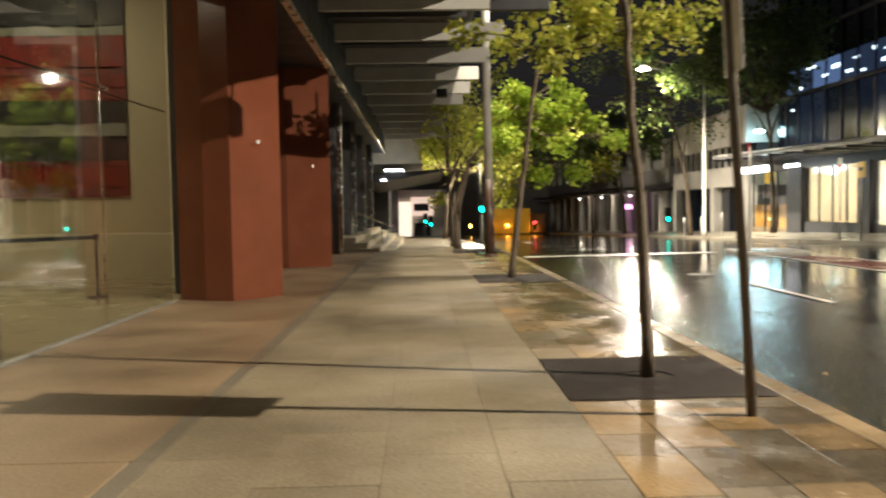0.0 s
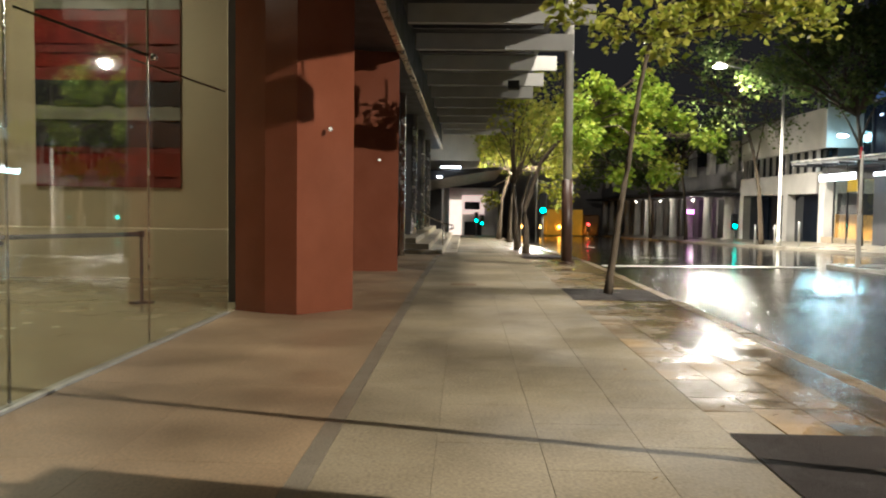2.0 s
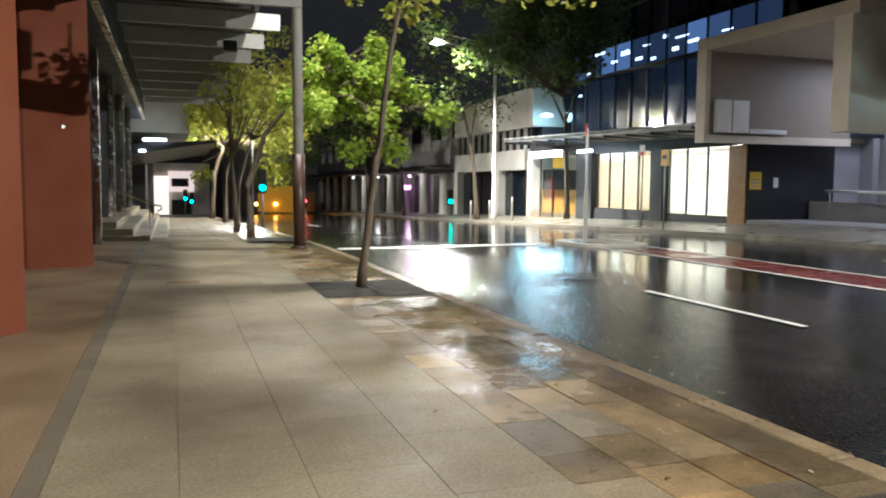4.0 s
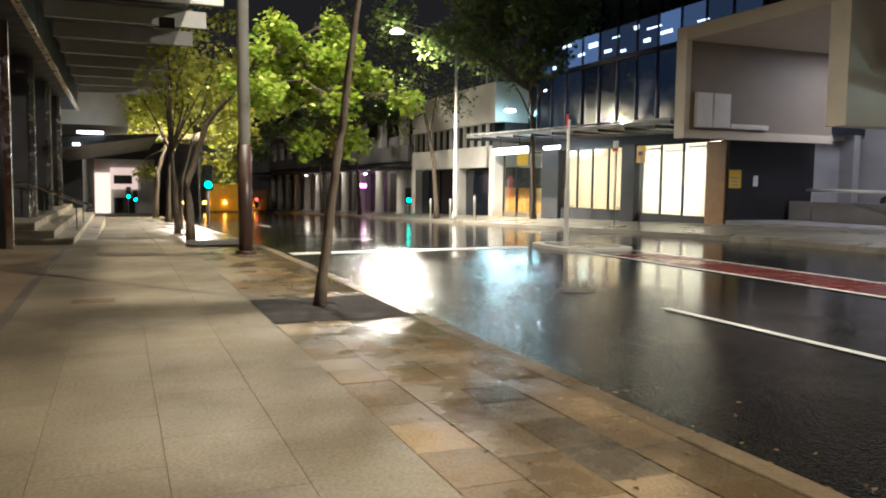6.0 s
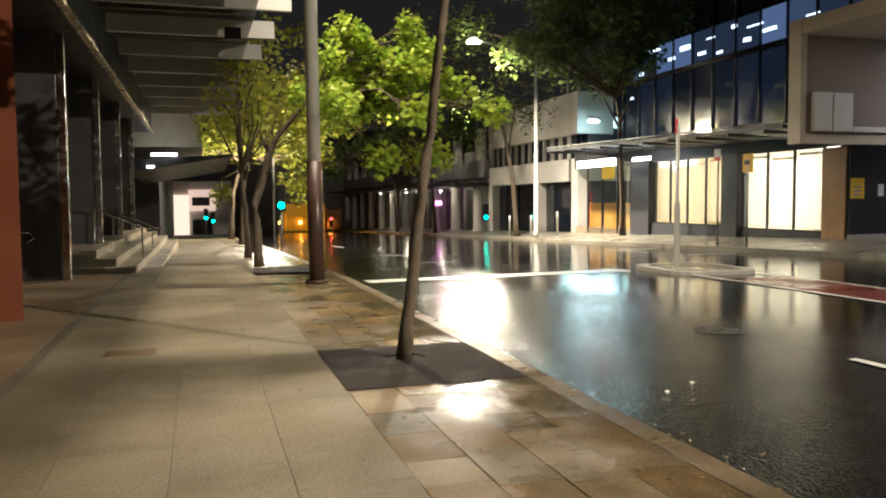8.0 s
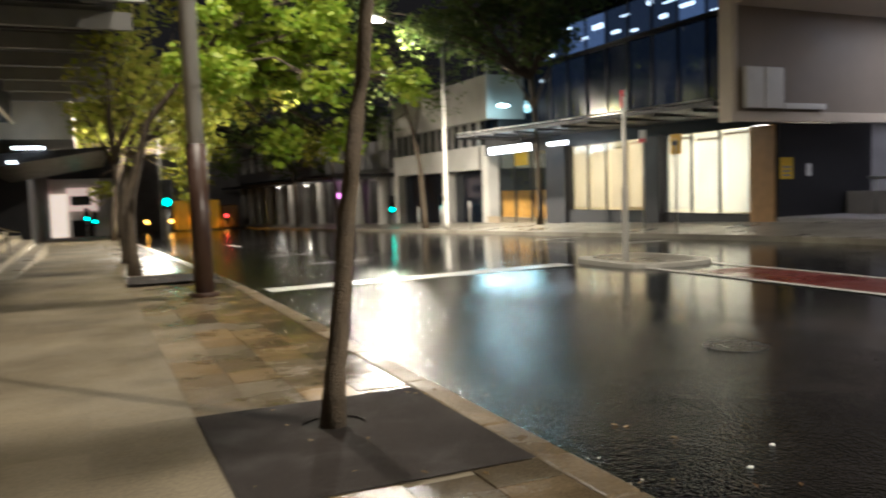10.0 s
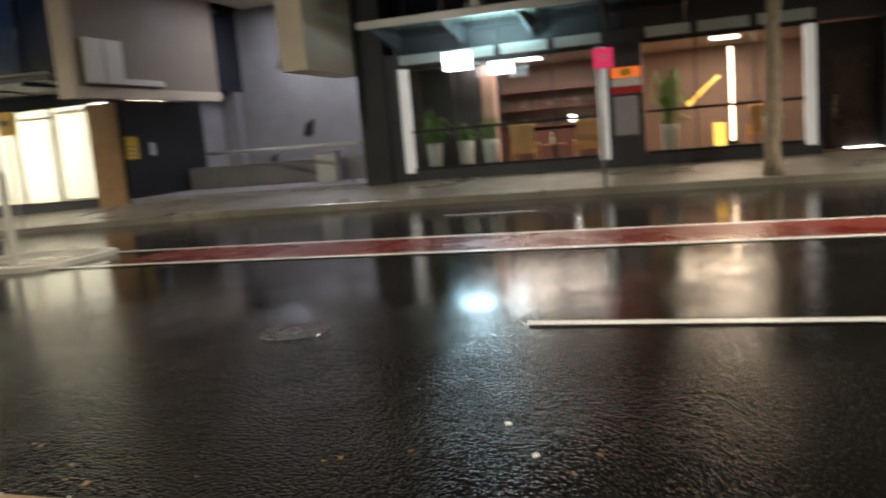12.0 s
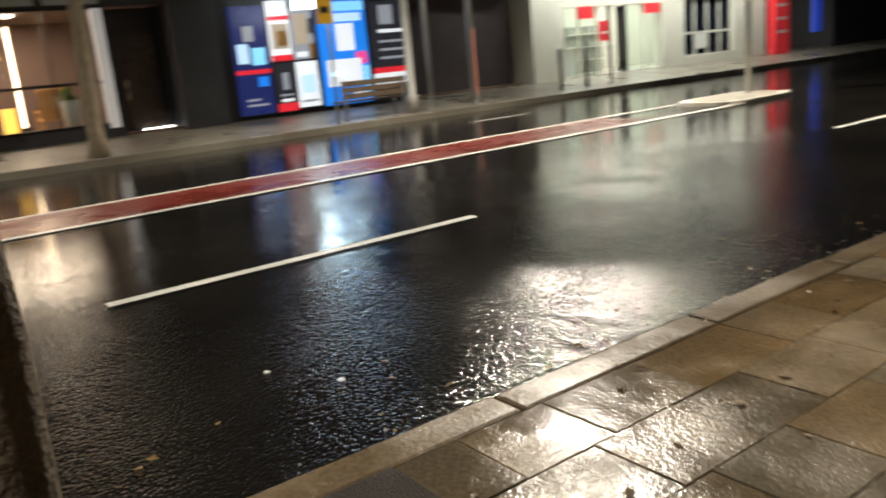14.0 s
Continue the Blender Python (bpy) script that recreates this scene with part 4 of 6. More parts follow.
far_wall("wall_dark_recess", (19.6, -1.0, -0.1, 19.9, 3.3, 4.2), material("mauve_grey_render", (0.10, 0.08, 0.085), 0.6, 0, 0.25, 1.5, 0.1), "dark recessed wall")
far_wall("wall_cafe_partition", (19.1, 9.6, 0.2, 23.5, 9.75, 3.1), CAFEWALL, "dark partition beside the cafe")
far_wall("wall_cafe_divider", (21.0, 14.9, 0.2, 23.5, 15.05, 3.1), material("cafe_plaster", (0.42, 0.28, 0.22), 0.7, 0, 0.15, 1.5), "plaster divider in the cafe")


def cafe_window(y0, y1, mull, white):
    w = thing("cafe_window", (18.9, (y0 + y1) / 2, 0.5), "tall cafe window with black frames and a mid rail", "window", "cafe windows")
    bpart("sill", (18.84, y0, 0.5, 18.98, y1, 0.57), FRAME, w)
    bpart("head", (18.84, y0, 2.93, 18.98, y1, 3.0), FRAME, w)
    bpart("mid_rail", (18.84, y0, 1.41, 18.92, y1, 1.47), FRAME, w)
    for y in mull:
        bpart("mullion", (18.86, y - 0.02, 0.57, 18.94, y + 0.02, 2.93), FRAME, w)
    ys = [y0] + list(mull) + [y1]
    for a, b in zip(ys, ys[1:]):
        if b - a > 0.1:
            p = bpart("pane", (18.895, a + 0.02, 0.57, 18.905, b - 0.02, 2.93), GLASS, w)
            p.visible_shadow = False
    for y in white:
        # white posts are no lamps; a faint glow in the material brightens them
        bpart("white_jamb", (18.80, y - 0.11, 0.45, 18.96, y + 0.11, 2.95), glow("white_jamb_glow", (0.95, 0.90, 0.85), 0.12), w, "pale side post with an added glow")
    for a, b in zip(ys, ys[1:]):
        if b - a > 0.3:
            bpart("transom_panel", (18.845, a + 0.08, 3.04, 18.86, b - 0.08, 3.27), material("frosted_transom", (0.62, 0.70, 0.68), 0.4, 0, 0.15, 2.0, 0), w, "pale frosted transom panel")
    return w


cafe_window(15.4, 20.34, (16.6, 17.85, 19.0), (15.5, 20.2))
cafe_window(11.05, 14.6, (12.3, 13.5), (11.22,))


def cafe_chair():
    WOOD = material("honey_timber", (0.58, 0.33, 0.12), 0.45, 0, 0.2, 4, 0.1)
    c = thing("lounge_chair", (20.2, 17.6, 0.3), "light timber lounge chair with slatted back in the cafe", "chair", "cafe chairs")
    x, y, z = 20.2, 17.6, 0.3
    bpart("seat", (x - 0.3, y - 0.3, z + 0.38, x + 0.3, y + 0.3, z + 0.46), WOOD, c, bevel=0.02)
    for k in range(5):
        bpart("slat", (x - 0.30, y - 0.29 + 0.12 * k, z + 0.46, x - 0.27, y - 0.185 + 0.12 * k, z + 1.05), WOOD, c)
    bpart("top_rail", (x - 0.32, y - 0.33, z + 1.03, x - 0.25, y + 0.33, z + 1.11), WOOD, c, bevel=0.01)
    for sx in (-0.28, 0.24):
        for sy in (-0.31, 0.27):
            bpart("leg", (x + sx, y + sy, z, x + sx + 0.045, y + sy + 0.045, z + 0.62), WOOD, c)
    for sy in (-0.33, 0.27):
        bpart("arm", (x - 0.3, y + sy, z + 0.6, x + 0.3, y + sy + 0.06, z + 0.64), WOOD, c)
    return c


ch = cafe_chair()
for y in (16.05, 12.0):
    copy_thing(ch, pose(20.2 if y > 15 else 21.0, y, 0.3, rz=14 if y > 15 else 0))
tb = thing("cafe_table", (20.2, 16.9, 0.3), "small round cafe table between the chairs", "table")
bm = bm_new()
add_tube(bm, [(20.2, 16.9, 0.84), (20.2, 16.9, 0.87)], 0.32, 24)
part("top", bm, WOOD, tb)
bm = bm_new()
add_tube(bm, [(20.2, 16.9, 0.3), (20.2, 16.9, 0.32), (20.2, 16.9, 0.34), (20.2, 16.9, 0.84)], [0.2, 0.2, 0.03, 0.03], 12)
part("stem", bm, FRAME, tb)
bm = bm_new()
add_tube(bm, [(20.15, 16.9, 0.87), (20.15, 16.9, 1.0), (20.15, 16.9, 1.08), (20.15, 16.9, 1.16)], [0.04, 0.05, 0.02, 0.03], 10)
tagged(part("vase", bm, PAPER_W), "small white vase on a cafe table", "vase")


PLANTLEAF = leaf_material("leaf_indoor_plant", (0.09, 0.20, 0.045), (0.19, 0.30, 0.09))


def pot_plant(y, x, h, seed, label):
    t = thing("potted_plant", (x, y, 0.3), label, "plant", "cafe plants")
    bm = bm_new()
    add_tube(bm, [(x, y, 0.3), (x, y, 0.95), (x, y, 1.12), (x, y, 1.12), (x, y, 1.02)], [0.15, 0.19, 0.2, 0.17, 0.16], 14)
    part("pot", bm, PAPER_W, t, "tall white planter")
    rnd = random.Random(seed)
    bm = bm_new()
    for k in range(44):
        a = rnd.uniform(0, 6.28)
        le = rnd.uniform(0.12, 0.78) * min(h, 1.0)
        up = rnd.uniform(0.12, 1.0) * h * rnd.uniform(0.6, 1.0)
        d = Vector((math.cos(a), math.sin(a), 0))
        s = Vector((-d.y, d.x, 0)) * rnd.uniform(0.02, 0.055)
        p0 = Vector((x, y, 1.05))
        p1 = p0 + d * le * 0.45 + Vector((0, 0, up))
        p2 = p0 + d * le + Vector((0, 0, up * rnd.uniform(0.2, 0.8)))
        a0, a1 = bm.verts.new(p0), bm.verts.new(p1 - s)
        a2, a3, a4 = bm.verts.new(p1 + s), bm.verts.new(p2), bm.verts.new(p1 + Vector((0, 0, 0.03)))
        for f in ((a0, a1, a4), (a0, a4, a2), (a1, a3, a4), (a4, a3, a2)):
            bm.faces.new(f)
    part("foliage", bm, PLANTLEAF, t)
    return t


pot_plant(19.75, 19.45, 1.0, 1, "bushy drooping green plant in a tall white planter")
pot_plant(19.05, 19.9, 0.6, 7, "small bushy green plant in a white planter")
pot_plant(18.3, 19.45, 0.65, 2, "leafy green plant in a tall white planter")
pot_plant(14.1, 19.5, 1.5, 3, "tall leafy green plant in a tall white planter")
far_wall("pillar_cafe_inner", (20.9, 18.45, 0.25, 21.15, 18.8, 3.1), material("cafe_plaster_pink", (0.50, 0.34, 0.28), 0.7, 0, 0.15, 1.5), "pale plaster pillar inside the cafe")
# dark panel imitates the gloom of the unlit bay
far_wall("wall_cafe_dark_bay", (21.0, 18.8, 0.25, 21.15, 20.5, 3.1), CAFEWALL, "charcoal panel standing in for the unlit bay behind the window plants")
o = thing("bar_lamp", (22.75, 16.75, 1.2), "small glowing white lamp on the back bar", "lamp")
bm = bm_new()
add_tube(bm, [(22.95, 16.75, 1.2), (22.95, 16.75, 1.22), (22.95, 16.75, 1.24), (22.95, 16.75, 1.4)], [0.06, 0.06, 0.015, 0.015], 10)
part("stem", bm, FRAME, o)
bm = bm_new()
add_tube(bm, [(22.95, 16.75, 1.38), (22.95, 16.75, 1.42), (22.95, 16.75, 1.54), (22.95, 16.75, 1.58)], [0.05, 0.09, 0.09, 0.04], 12)
part("shade", bm, glow("bar_lamp_glow", (1.0, 0.92, 0.82), 4.0), o, "glowing white shade")
pot_plant(11.9, 19.6, 0.4, 4, "leafy green plant in a tall white planter")
sh = thing("bar_shelf", (23.2, 17, 0.3), "dark timber back bar with shelves in the cafe", "shelf")
for z in (0.3, 1.3, 1.8, 2.3):
    bpart("shelf_board", (22.9, 15.2, z, 23.45, 19.0, z + (0.9 if z == 0.3 else 0.06)), material("dark_bar_timber", (0.10, 0.04, 0.03), 0.4, 0, 0.3, 3), sh)
br = random.Random(9)
for k in range(14):
    y = 15.4 + 0.25 * k
    for z in (1.36, 1.86):
        bm = bm_new()
        h = br.uniform(0.18, 0.32)
        add_tube(bm, [(23.2, y, z), (23.2, y, z + h * 0.6), (23.2, y, z + h * 0.75), (23.2, y, z + h)], [0.035, 0.035, 0.014, 0.014], 8)
        tagged(part("bottle", bm, material("bottle_glass_" + str(k % 3), ((0.1, 0.05, 0.03), (0.03, 0.08, 0.04), (0.3, 0.3, 0.3))[k % 3], 0.1)), "glass bottle on the back bar shelf", "bottle", "bar bottles")
area_lamp("cafe_light", (21.4, 17.5, 2.98), (21.4, 17.5, 0), 80, (1.0, 0.74, 0.62), 2.0, 3.5)
area_lamp("cafe_light", (21.4, 12.8, 2.98), (21.4, 12.8, 0), 95, (1.0, 0.70, 0.50), 2.0, 2.4)
for y in (17.5, 12.8):
    o = thing("ceiling_light", (21.4, y, 3.05), "flat warm ceiling light in the cafe", "ceiling light", "cafe lights")
    bpart("diffuser", (20.6, y - 0.3, 3.0, 21.0, y + 0.3, 3.05), glow("cafe_diffuser", (1.0, 0.8, 0.66), 4.0), o)
o = thing("neon_column", (20.8, 12.7, 0.3), "tall orange glowing light column in the cafe", "lamp")
bpart("tube", (20.78, 12.64, 0.6, 20.84, 12.70, 2.8), glow("neon_orange", (1.0, 0.66, 0.42), 4.5), o)
bpart("base", (20.7, 12.55, 0.3, 20.95, 12.8, 0.6), FRAME, o)
o = thing("glowing_sculpture", (20.6, 13.2, 0.3), "small yellow glowing stool and crane-arm lamp in the cafe", "lamp")
bpart("stool", (20.5, 12.85, 0.3, 20.8, 13.1, 1.05), glow("neon_amber", (1.0, 0.48, 0.08), 1.2), o)
bm = bm_new()
add_tube(bm, [(20.6, 13.7, 1.5), (20.6, 13.2, 1.95), (20.6, 12.95, 2.15)], [0.05, 0.03, 0.035], 8)
part("arm", bm, glow("neon_amber", (1.0, 0.48, 0.08), 1.2), o)

# steel and glass awning above the cafe
aw = thing("cafe_awning", (17.6, 16, 3.7), "steel framed glass awning lit from the street", "awning")
p = bpart("glass_deck", (16.6, 10.0, 3.72, 18.85, 20.3, 3.74), TINTGLASS, aw)
bpart("front_beam", (16.55, 9.9, 3.66, 16.65, 20.35, 3.82), STEEL, aw)
bpart("wall_beam", (18.75, 9.9, 3.66, 18.85, 20.35, 3.84), CHARCOAL, aw)
for k in range(7):
    y = 10.4 + 1.62 * k
    bm = bm_new()
    vs = [(16.65, 3.66), (18.75, 3.3), (18.75, 3.72), (16.65, 3.76)]
    a = [bm.verts.new((x, y, z)) for x, z in vs]
    b = [bm.verts.new((x, y + 0.07, z)) for x, z in vs]
    bm.faces.new(a[::-1])
    bm.faces.new(b)
    for i in range(4):
        bm.faces.new((a[i], a[(i + 1) % 4], b[(i + 1) % 4], b[i]))
    part("bracket", bm, CHARCOAL, aw)
bpart("soffit_panel", (17.2, 10.1, 3.86, 18.75, 20.2, 3.9), material("pale_soffit", (0.5, 0.6, 0.58), 0.5, 0, 0.15, 1.5), aw)
area_lamp("awning_light", (18.0, 17.69, 3.12), (17.9, 17.69, 6), 40, (0.60, 0.95, 1.0), 1.3, 0.3)
s = thing("light_box", (17.5, 18.4, 2.7), "white glowing box sign hanging under the cafe awning", "sign")
bpart("face", (17.45, 18.15, 2.68, 17.6, 18.75, 3.08), BACKLIT, s, bevel=0.01)
bpart("hanger", (17.5, 18.4, 3.08, 17.54, 18.44, 3.7), FRAME, s)
s = thing("light_box", (17.9, 17.7, 2.6), "small white glowing box sign under the cafe awning", "sign")
bpart("face", (17.95, 17.35, 2.55, 18.1, 17.85, 2.82), BACKLIT, s, bevel=0.01)
bpart("hanger", (18.0, 17.6, 2.82, 18.04, 17.64, 3.7), FRAME, s)
area_lamp("sign_light", (17.3, 18.4, 2.66), (13.0, 18.0, 0), 7, (0.55, 0.90, 1.0), 1.0, 0.4)
fac = thing("upper_glazing", (19.35, 12, 5), "dark glass office front above the cafe with thin mullions", "facade")
for k in range(12):
    y = 0.2 + 1.9 * k
    bpart("mullion", (19.28, y, 4.1, 19.4, y + 0.08, 14), FRAME, fac)
bpart("band", (19.25, -0.8, 7.0, 19.4, 21.4, 7.2), FRAME, fac)

# recessed door
d = thing("recessed_door", (19.3, 10.3, 0.3), "dark closed door in a black recess with a lit threshold", "door")
bpart("frame", (19.5, 9.75, 0.28, 19.62, 11.0, 2.98), BLACK, d)
lf = bpart("leaf", (19.44, 9.95, 0.35, 19.5, 10.75, 2.4), material("bronze_door", (0.05, 0.035, 0.028), 0.3, 0.2, 0.2, 3), d)
bpart("handle", (19.39, 10.66, 0.95, 19.43, 10.70, 1.45), CHROME, lf, "slim steel pull handle")
bpart("threshold_light", (19.3, 9.8, 0.3, 19.36, 10.5, 0.325), glow("threshold_glow", (1.0, 0.95, 0.85), 3.0), d, "thin bright threshold strip")

# ---- posters ----
POSTER = {}
for nm, c in (("navy", (0.012, 0.018, 0.09)), ("blue", (0.02, 0.20, 0.72)), ("cyan", (0.25, 0.62, 0.85)), ("red", (0.62, 0.02, 0.03)), ("white", (0.78, 0.80, 0.80)), ("black", (0.018, 0.018, 0.022)),
              ("tan", (0.35, 0.28, 0.2)), ("orange", (0.65, 0.22, 0.08)), ("pink", (0.75, 0.06, 0.25)), ("grey", (0.25, 0.26, 0.28)), ("amber", (0.8, 0.45, 0.04)), ("paleblue", (0.5, 0.7, 0.85))):
    POSTER[nm] = material("poster_" + nm, c, 0.35, 0, 0.18, 3.0, 0.0, emit=c, strength=0.55)


def poster(y0, y1, z0, z1, back, blocks, label):
    p = thing("lit_poster", (18.7, (y0 + y1) / 2, z0), label, "poster", "lit posters")
    face = bpart("sheet", (18.66, y0, z0, 18.72, y1, z1), POSTER[back], p)
    bpart("frame_top", (18.64, y0 - 0.02, z1, 18.72, y1 + 0.02, z1 + 0.03), FRAME, p)
    bpart("frame_bottom", (18.64, y0 - 0.02, z0 - 0.03, 18.72, y1 + 0.02, z0), FRAME, p)
    w_, h = y1 - y0, z1 - z0
    for i, (u0, v0, u1, v1, c) in enumerate(blocks):
        bpart("block", (18.652 - 0.002 * (i % 3), y1 - u1 * w_, z0 + v0 * h, 18.66, y1 - u0 * w_, z0 + v1 * h), POSTER[c], face)
    return p


poster(7.5, 8.38, 0.35, 2.85, "navy", [(0.0, 0.38, 1.0, 0.42, "red"), (0.1, 0.48, 0.42, 0.66, "paleblue"), (0.5, 0.46, 0.9, 0.62, "cyan"), (0.32, 0.68, 0.62, 0.82, "grey"), (0.6, 0.26, 0.9, 0.35, "blue"),
                                      (0.2, 0.08, 0.8, 0.1, "grey"), (0.2, 0.13, 0.6, 0.15, "grey")], "navy blue poster with pale shapes and a red bar")
poster(6.88, 7.42, 1.55, 2.95, "white", [(0, 0, 1, 0.1, "red"), (0.1, 0.2, 0.9, 0.62, "tan"), (0.35, 0.25, 0.85, 0.5, "orange"), (0, 0.68, 1, 0.75, "red")], "white and red poster with a tan shape")
poster(6.88, 7.42, 0.35, 1.5, "black", [(0, 0, 1, 0.17, "red"), (0.35, 0.45, 0.65, 0.8, "grey"), (0.15, 0.32, 0.85, 0.36, "grey"), (0.2, 0.2, 0.8, 0.26, "white")], "black poster with grey print and a red foot")
poster(6.25, 6.82, 1.55, 2.75, "grey", [(0.1, 0.3, 0.75, 0.9, "tan"), (0.75, 0.0, 1.0, 0.3, "orange"), (0.1, 0.05, 0.6, 0.15, "white"), (0.78, 0.5, 0.98, 0.8, "black")], "grey poster with tan and orange shapes")
poster(6.25, 6.82, 0.4, 1.5, "white", [(0.15, 0.3, 0.85, 0.7, "paleblue"), (0.1, 0.1, 0.9, 0.16, "grey")], "white poster with a pale blue shape")
poster(4.72, 6.10, 0.35, 2.9, "blue", [(0.05, 0.8, 0.9, 0.88, "paleblue"), (0.35, 0.52, 0.72, 0.78, "white"), (0.1, 0.18, 0.82, 0.44, "white"), (0.72, 0.38, 0.96, 0.5, "pink"), (0.85, 0.05, 0.99, 0.36, "cyan"),
                                      (0.15, 0.28, 0.45, 0.32, "paleblue"), (0.6, 0.08, 0.9, 0.12, "white"), (0.02, 0.9, 0.98, 0.99, "cyan")], "bright blue and cyan poster with white panels and a pink dot")
poster(3.4, 4.6, 0.75, 2.85, "black", [(0.0, 0.0, 1.0, 0.13, "white"), (0.0, 0.13, 1.0, 0.2, "red"), (0.25, 0.72, 0.6, 0.95, "grey"), (0.2, 0.62, 0.85, 0.66, "white"), (0.2, 0.5, 0.85, 0.53, "grey"), (0.2, 0.4, 0.85, 0.43, "grey"), (0.2, 0.3, 0.85, 0.33, "grey")],
       "black poster with grey print and a red and white foot")
s = thing("light_box", (17.3, 6.95, 2.7), "bright white box sign above the posters", "sign")
bpart("face", (17.2, 6.55, 2.62, 17.35, 7.4, 3.0), BACKLIT, s, bevel=0.01)
bpart("hanger", (17.26, 6.9, 3.0, 17.3, 6.94, 4.0), FRAME, s)
area_lamp("sign_light", (17.0, 6.95, 2.8), (10.0, 8.0, 0), 14, (0.66, 0.92, 1.0), 0.9, 0.5)
far_wall("awning_posters", (16.8, -0.9, 3.95, 18.8, 9.6, 4.1), CANOPY, "dark flat awning over the posters")

# ---- white lit store beyond the posters ----
STOREWALL = material("store_wall_pale", (0.70, 0.69, 0.60), 0.55, 0, 0.1, 1.0, 0.04)
st = thing("corner_store", (18.8, -8, 0.2), "pale brightly lit store with glass doors and red signs", "store")
for y0, y1, z0, z1 in ((-2.37, -1.04, -0.2, 4.5), (-8.37, -7.17, -0.2, 4.5), (-13.4, -11.34, -0.2, 4.5), (-7.17, -2.37, 2.42, 4.5), (-11.34, -8.37, 2.5, 4.5), (-11.34, -8.37, -0.2, 0.55)):
    bpart("wall", (18.6, y0, z0, 18.95, y1, z1), STOREWALL, st)
bpart("back_wall", (22.5, -14.2, -0.2, 22.7, -1.2, 4.5), STOREWALL, st)
bpart("end_wall", (18.95, -1.35, -0.2, 22.5, -1.2, 4.5), STOREWALL, st)
bpart("shop_ceiling", (18.95, -14.2, 3.0, 22.5, -1.35, 3.15), STOREWALL, st)
bpart("shop_floor", (18.8, -14.2, 0.0, 22.5, -1.35, 0.27), material("store_floor_tile", (0.42, 0.41, 0.36), 0.25, 0, 0.15, 1.5, 0.02), st)
STOREFRAME = material("store_frame_dark", (0.06, 0.055, 0.05), 0.4, 0.3, 0.2, 5, 0.02)
RACK = material("store_rack_grey", (0.34, 0.34, 0.31), 0.5, 0, 0.3, 3.0, 0.05)
for y in (-4.62, -5.40):
    bpart("door_post", (18.72, y - 0.05, 0.27, 18.80, y + 0.05, 2.42), STOREFRAME, st)
dl = bpart("door_leaf", (18.74, -5.34, 0.30, 18.77, -4.98, 2.38), STOREFRAME, st, "half-open dark framed door")
bpart("kick_plate", (18.73, -5.32, 0.32, 18.74, -5.0, 0.6), CHROME, dl)
for y in (-3.2, -4.05, -6.3, -7.1):
    bpart("mullion", (18.72, y - 0.03, 0.27, 18.80, y + 0.03, 2.42), STOREWALL, st)
for a, b in ((-3.17, -2.4), (-4.02, -3.23), (-6.27, -5.46), (-7.07, -6.33)):
    p = bpart("pane", (18.755, a, 0.3, 18.765, b, 2.4), GLASS, st)
    p.visible_shadow = False
for y in (-9.1, -9.85, -10.6):
    bpart("grid_bar", (18.72, y - 0.05, 0.55, 18.80, y + 0.05, 2.5), STOREWALL, st)
bpart("grid_transom", (18.715, -11.34, 1.28, 18.79, -8.37, 1.36), STOREWALL, st)
p = bpart("grid_pane", (18.755, -11.3, 0.56, 18.765, -8.4, 2.49), DARKGLASS, st)
bpart("notice_sheet", (18.70, -9.75, 0.75, 18.712, -9.15, 1.27), PAPER_W, st)
bpart("counter", (19.6, -3.9, 0.27, 20.2, -2.6, 1.15), PAPER_W, st, "white counter behind the window")
for y0 in (-7.0, -6.0):
    rk = bpart("rack", (21.2, y0, 0.27, 21.7, y0 + 0.85, 1.9), RACK, st)
    for z in (0.7, 1.15, 1.6):
        bpart("rack_shelf", (21.05, y0, z, 21.2, y0 + 0.85, z + 0.05), STOREWALL, rk)
bpart("side_rack", (20.6, -4.2, 0.27, 21.4, -2.7, 2.1), RACK, st)
STORERED = glow("store_red", (0.75, 0.04, 0.05), 0.10)
bpart("red_sign", (18.56, -3.7, 2.05, 18.598, -3.0, 2.42), STORERED, st, "red lit sign")
bpart("red_sign", (18.56, -7.0, 2.1, 18.598, -6.2, 2.42), STORERED, st, "red lit sign")
bpart("red_panel", (18.64, -4.42, 1.33, 18.68, -4.06, 1.95), STORERED, st, "hanging red panel with pale print")
bpart("panel_print", (18.632, -4.36, 1.55, 18.64, -4.12, 1.62), PAPER_W, st)
bpart("red_banner", (18.3, -14.6, 0.2, 18.6, -13.6, 2.9), STORERED, st, "tall red lit banner")
for z in (1.0, 1.5, 2.0):
    bpart("banner_print", (18.29, -14.4, z, 18.3, -13.8, z + 0.12), PAPER_W, st)
bpart("blue_panel", (18.5, -17.4, 0.9, 18.6, -16.8, 3.2), glow("store_blue", (0.05, 0.12, 0.9), 0.12), st)
area_lamp("store_light", (20.6, -7.5, 2.95), (20.6, -7.5, 0), 190, (1.0, 0.98, 0.86), 3.0, 10.0)
# unseen awning lamp and strip, added to brighten the pale store front
area_lamp("store_light", (17.5, -7.0, 4.26), (18.9, -7.0, 0), 330, (1.0, 0.98, 0.86), 12.0, 0.5)
bpart("awning", (17.4, -14.2, 4.32, 18.6, -1.2, 4.5), STOREWALL, st)
bpart("awning_light", (17.42, -13.2, 4.28, 17.65, -1.3, 4.318), glow("store_strip", (1.0, 0.98, 0.86), 1.5), st, "unseen long strip light added under the awning")
far_wall("wall_far_south", (18.6, -60, -0.2, 30, -18.5, 12), CHARCOAL, "dark buildings further down the street")
far_wall("wall_store_upper", (19.2, -18.5, 4.5, 30, -0.8, 14), CHARCOAL, "dark upper floors above the store")
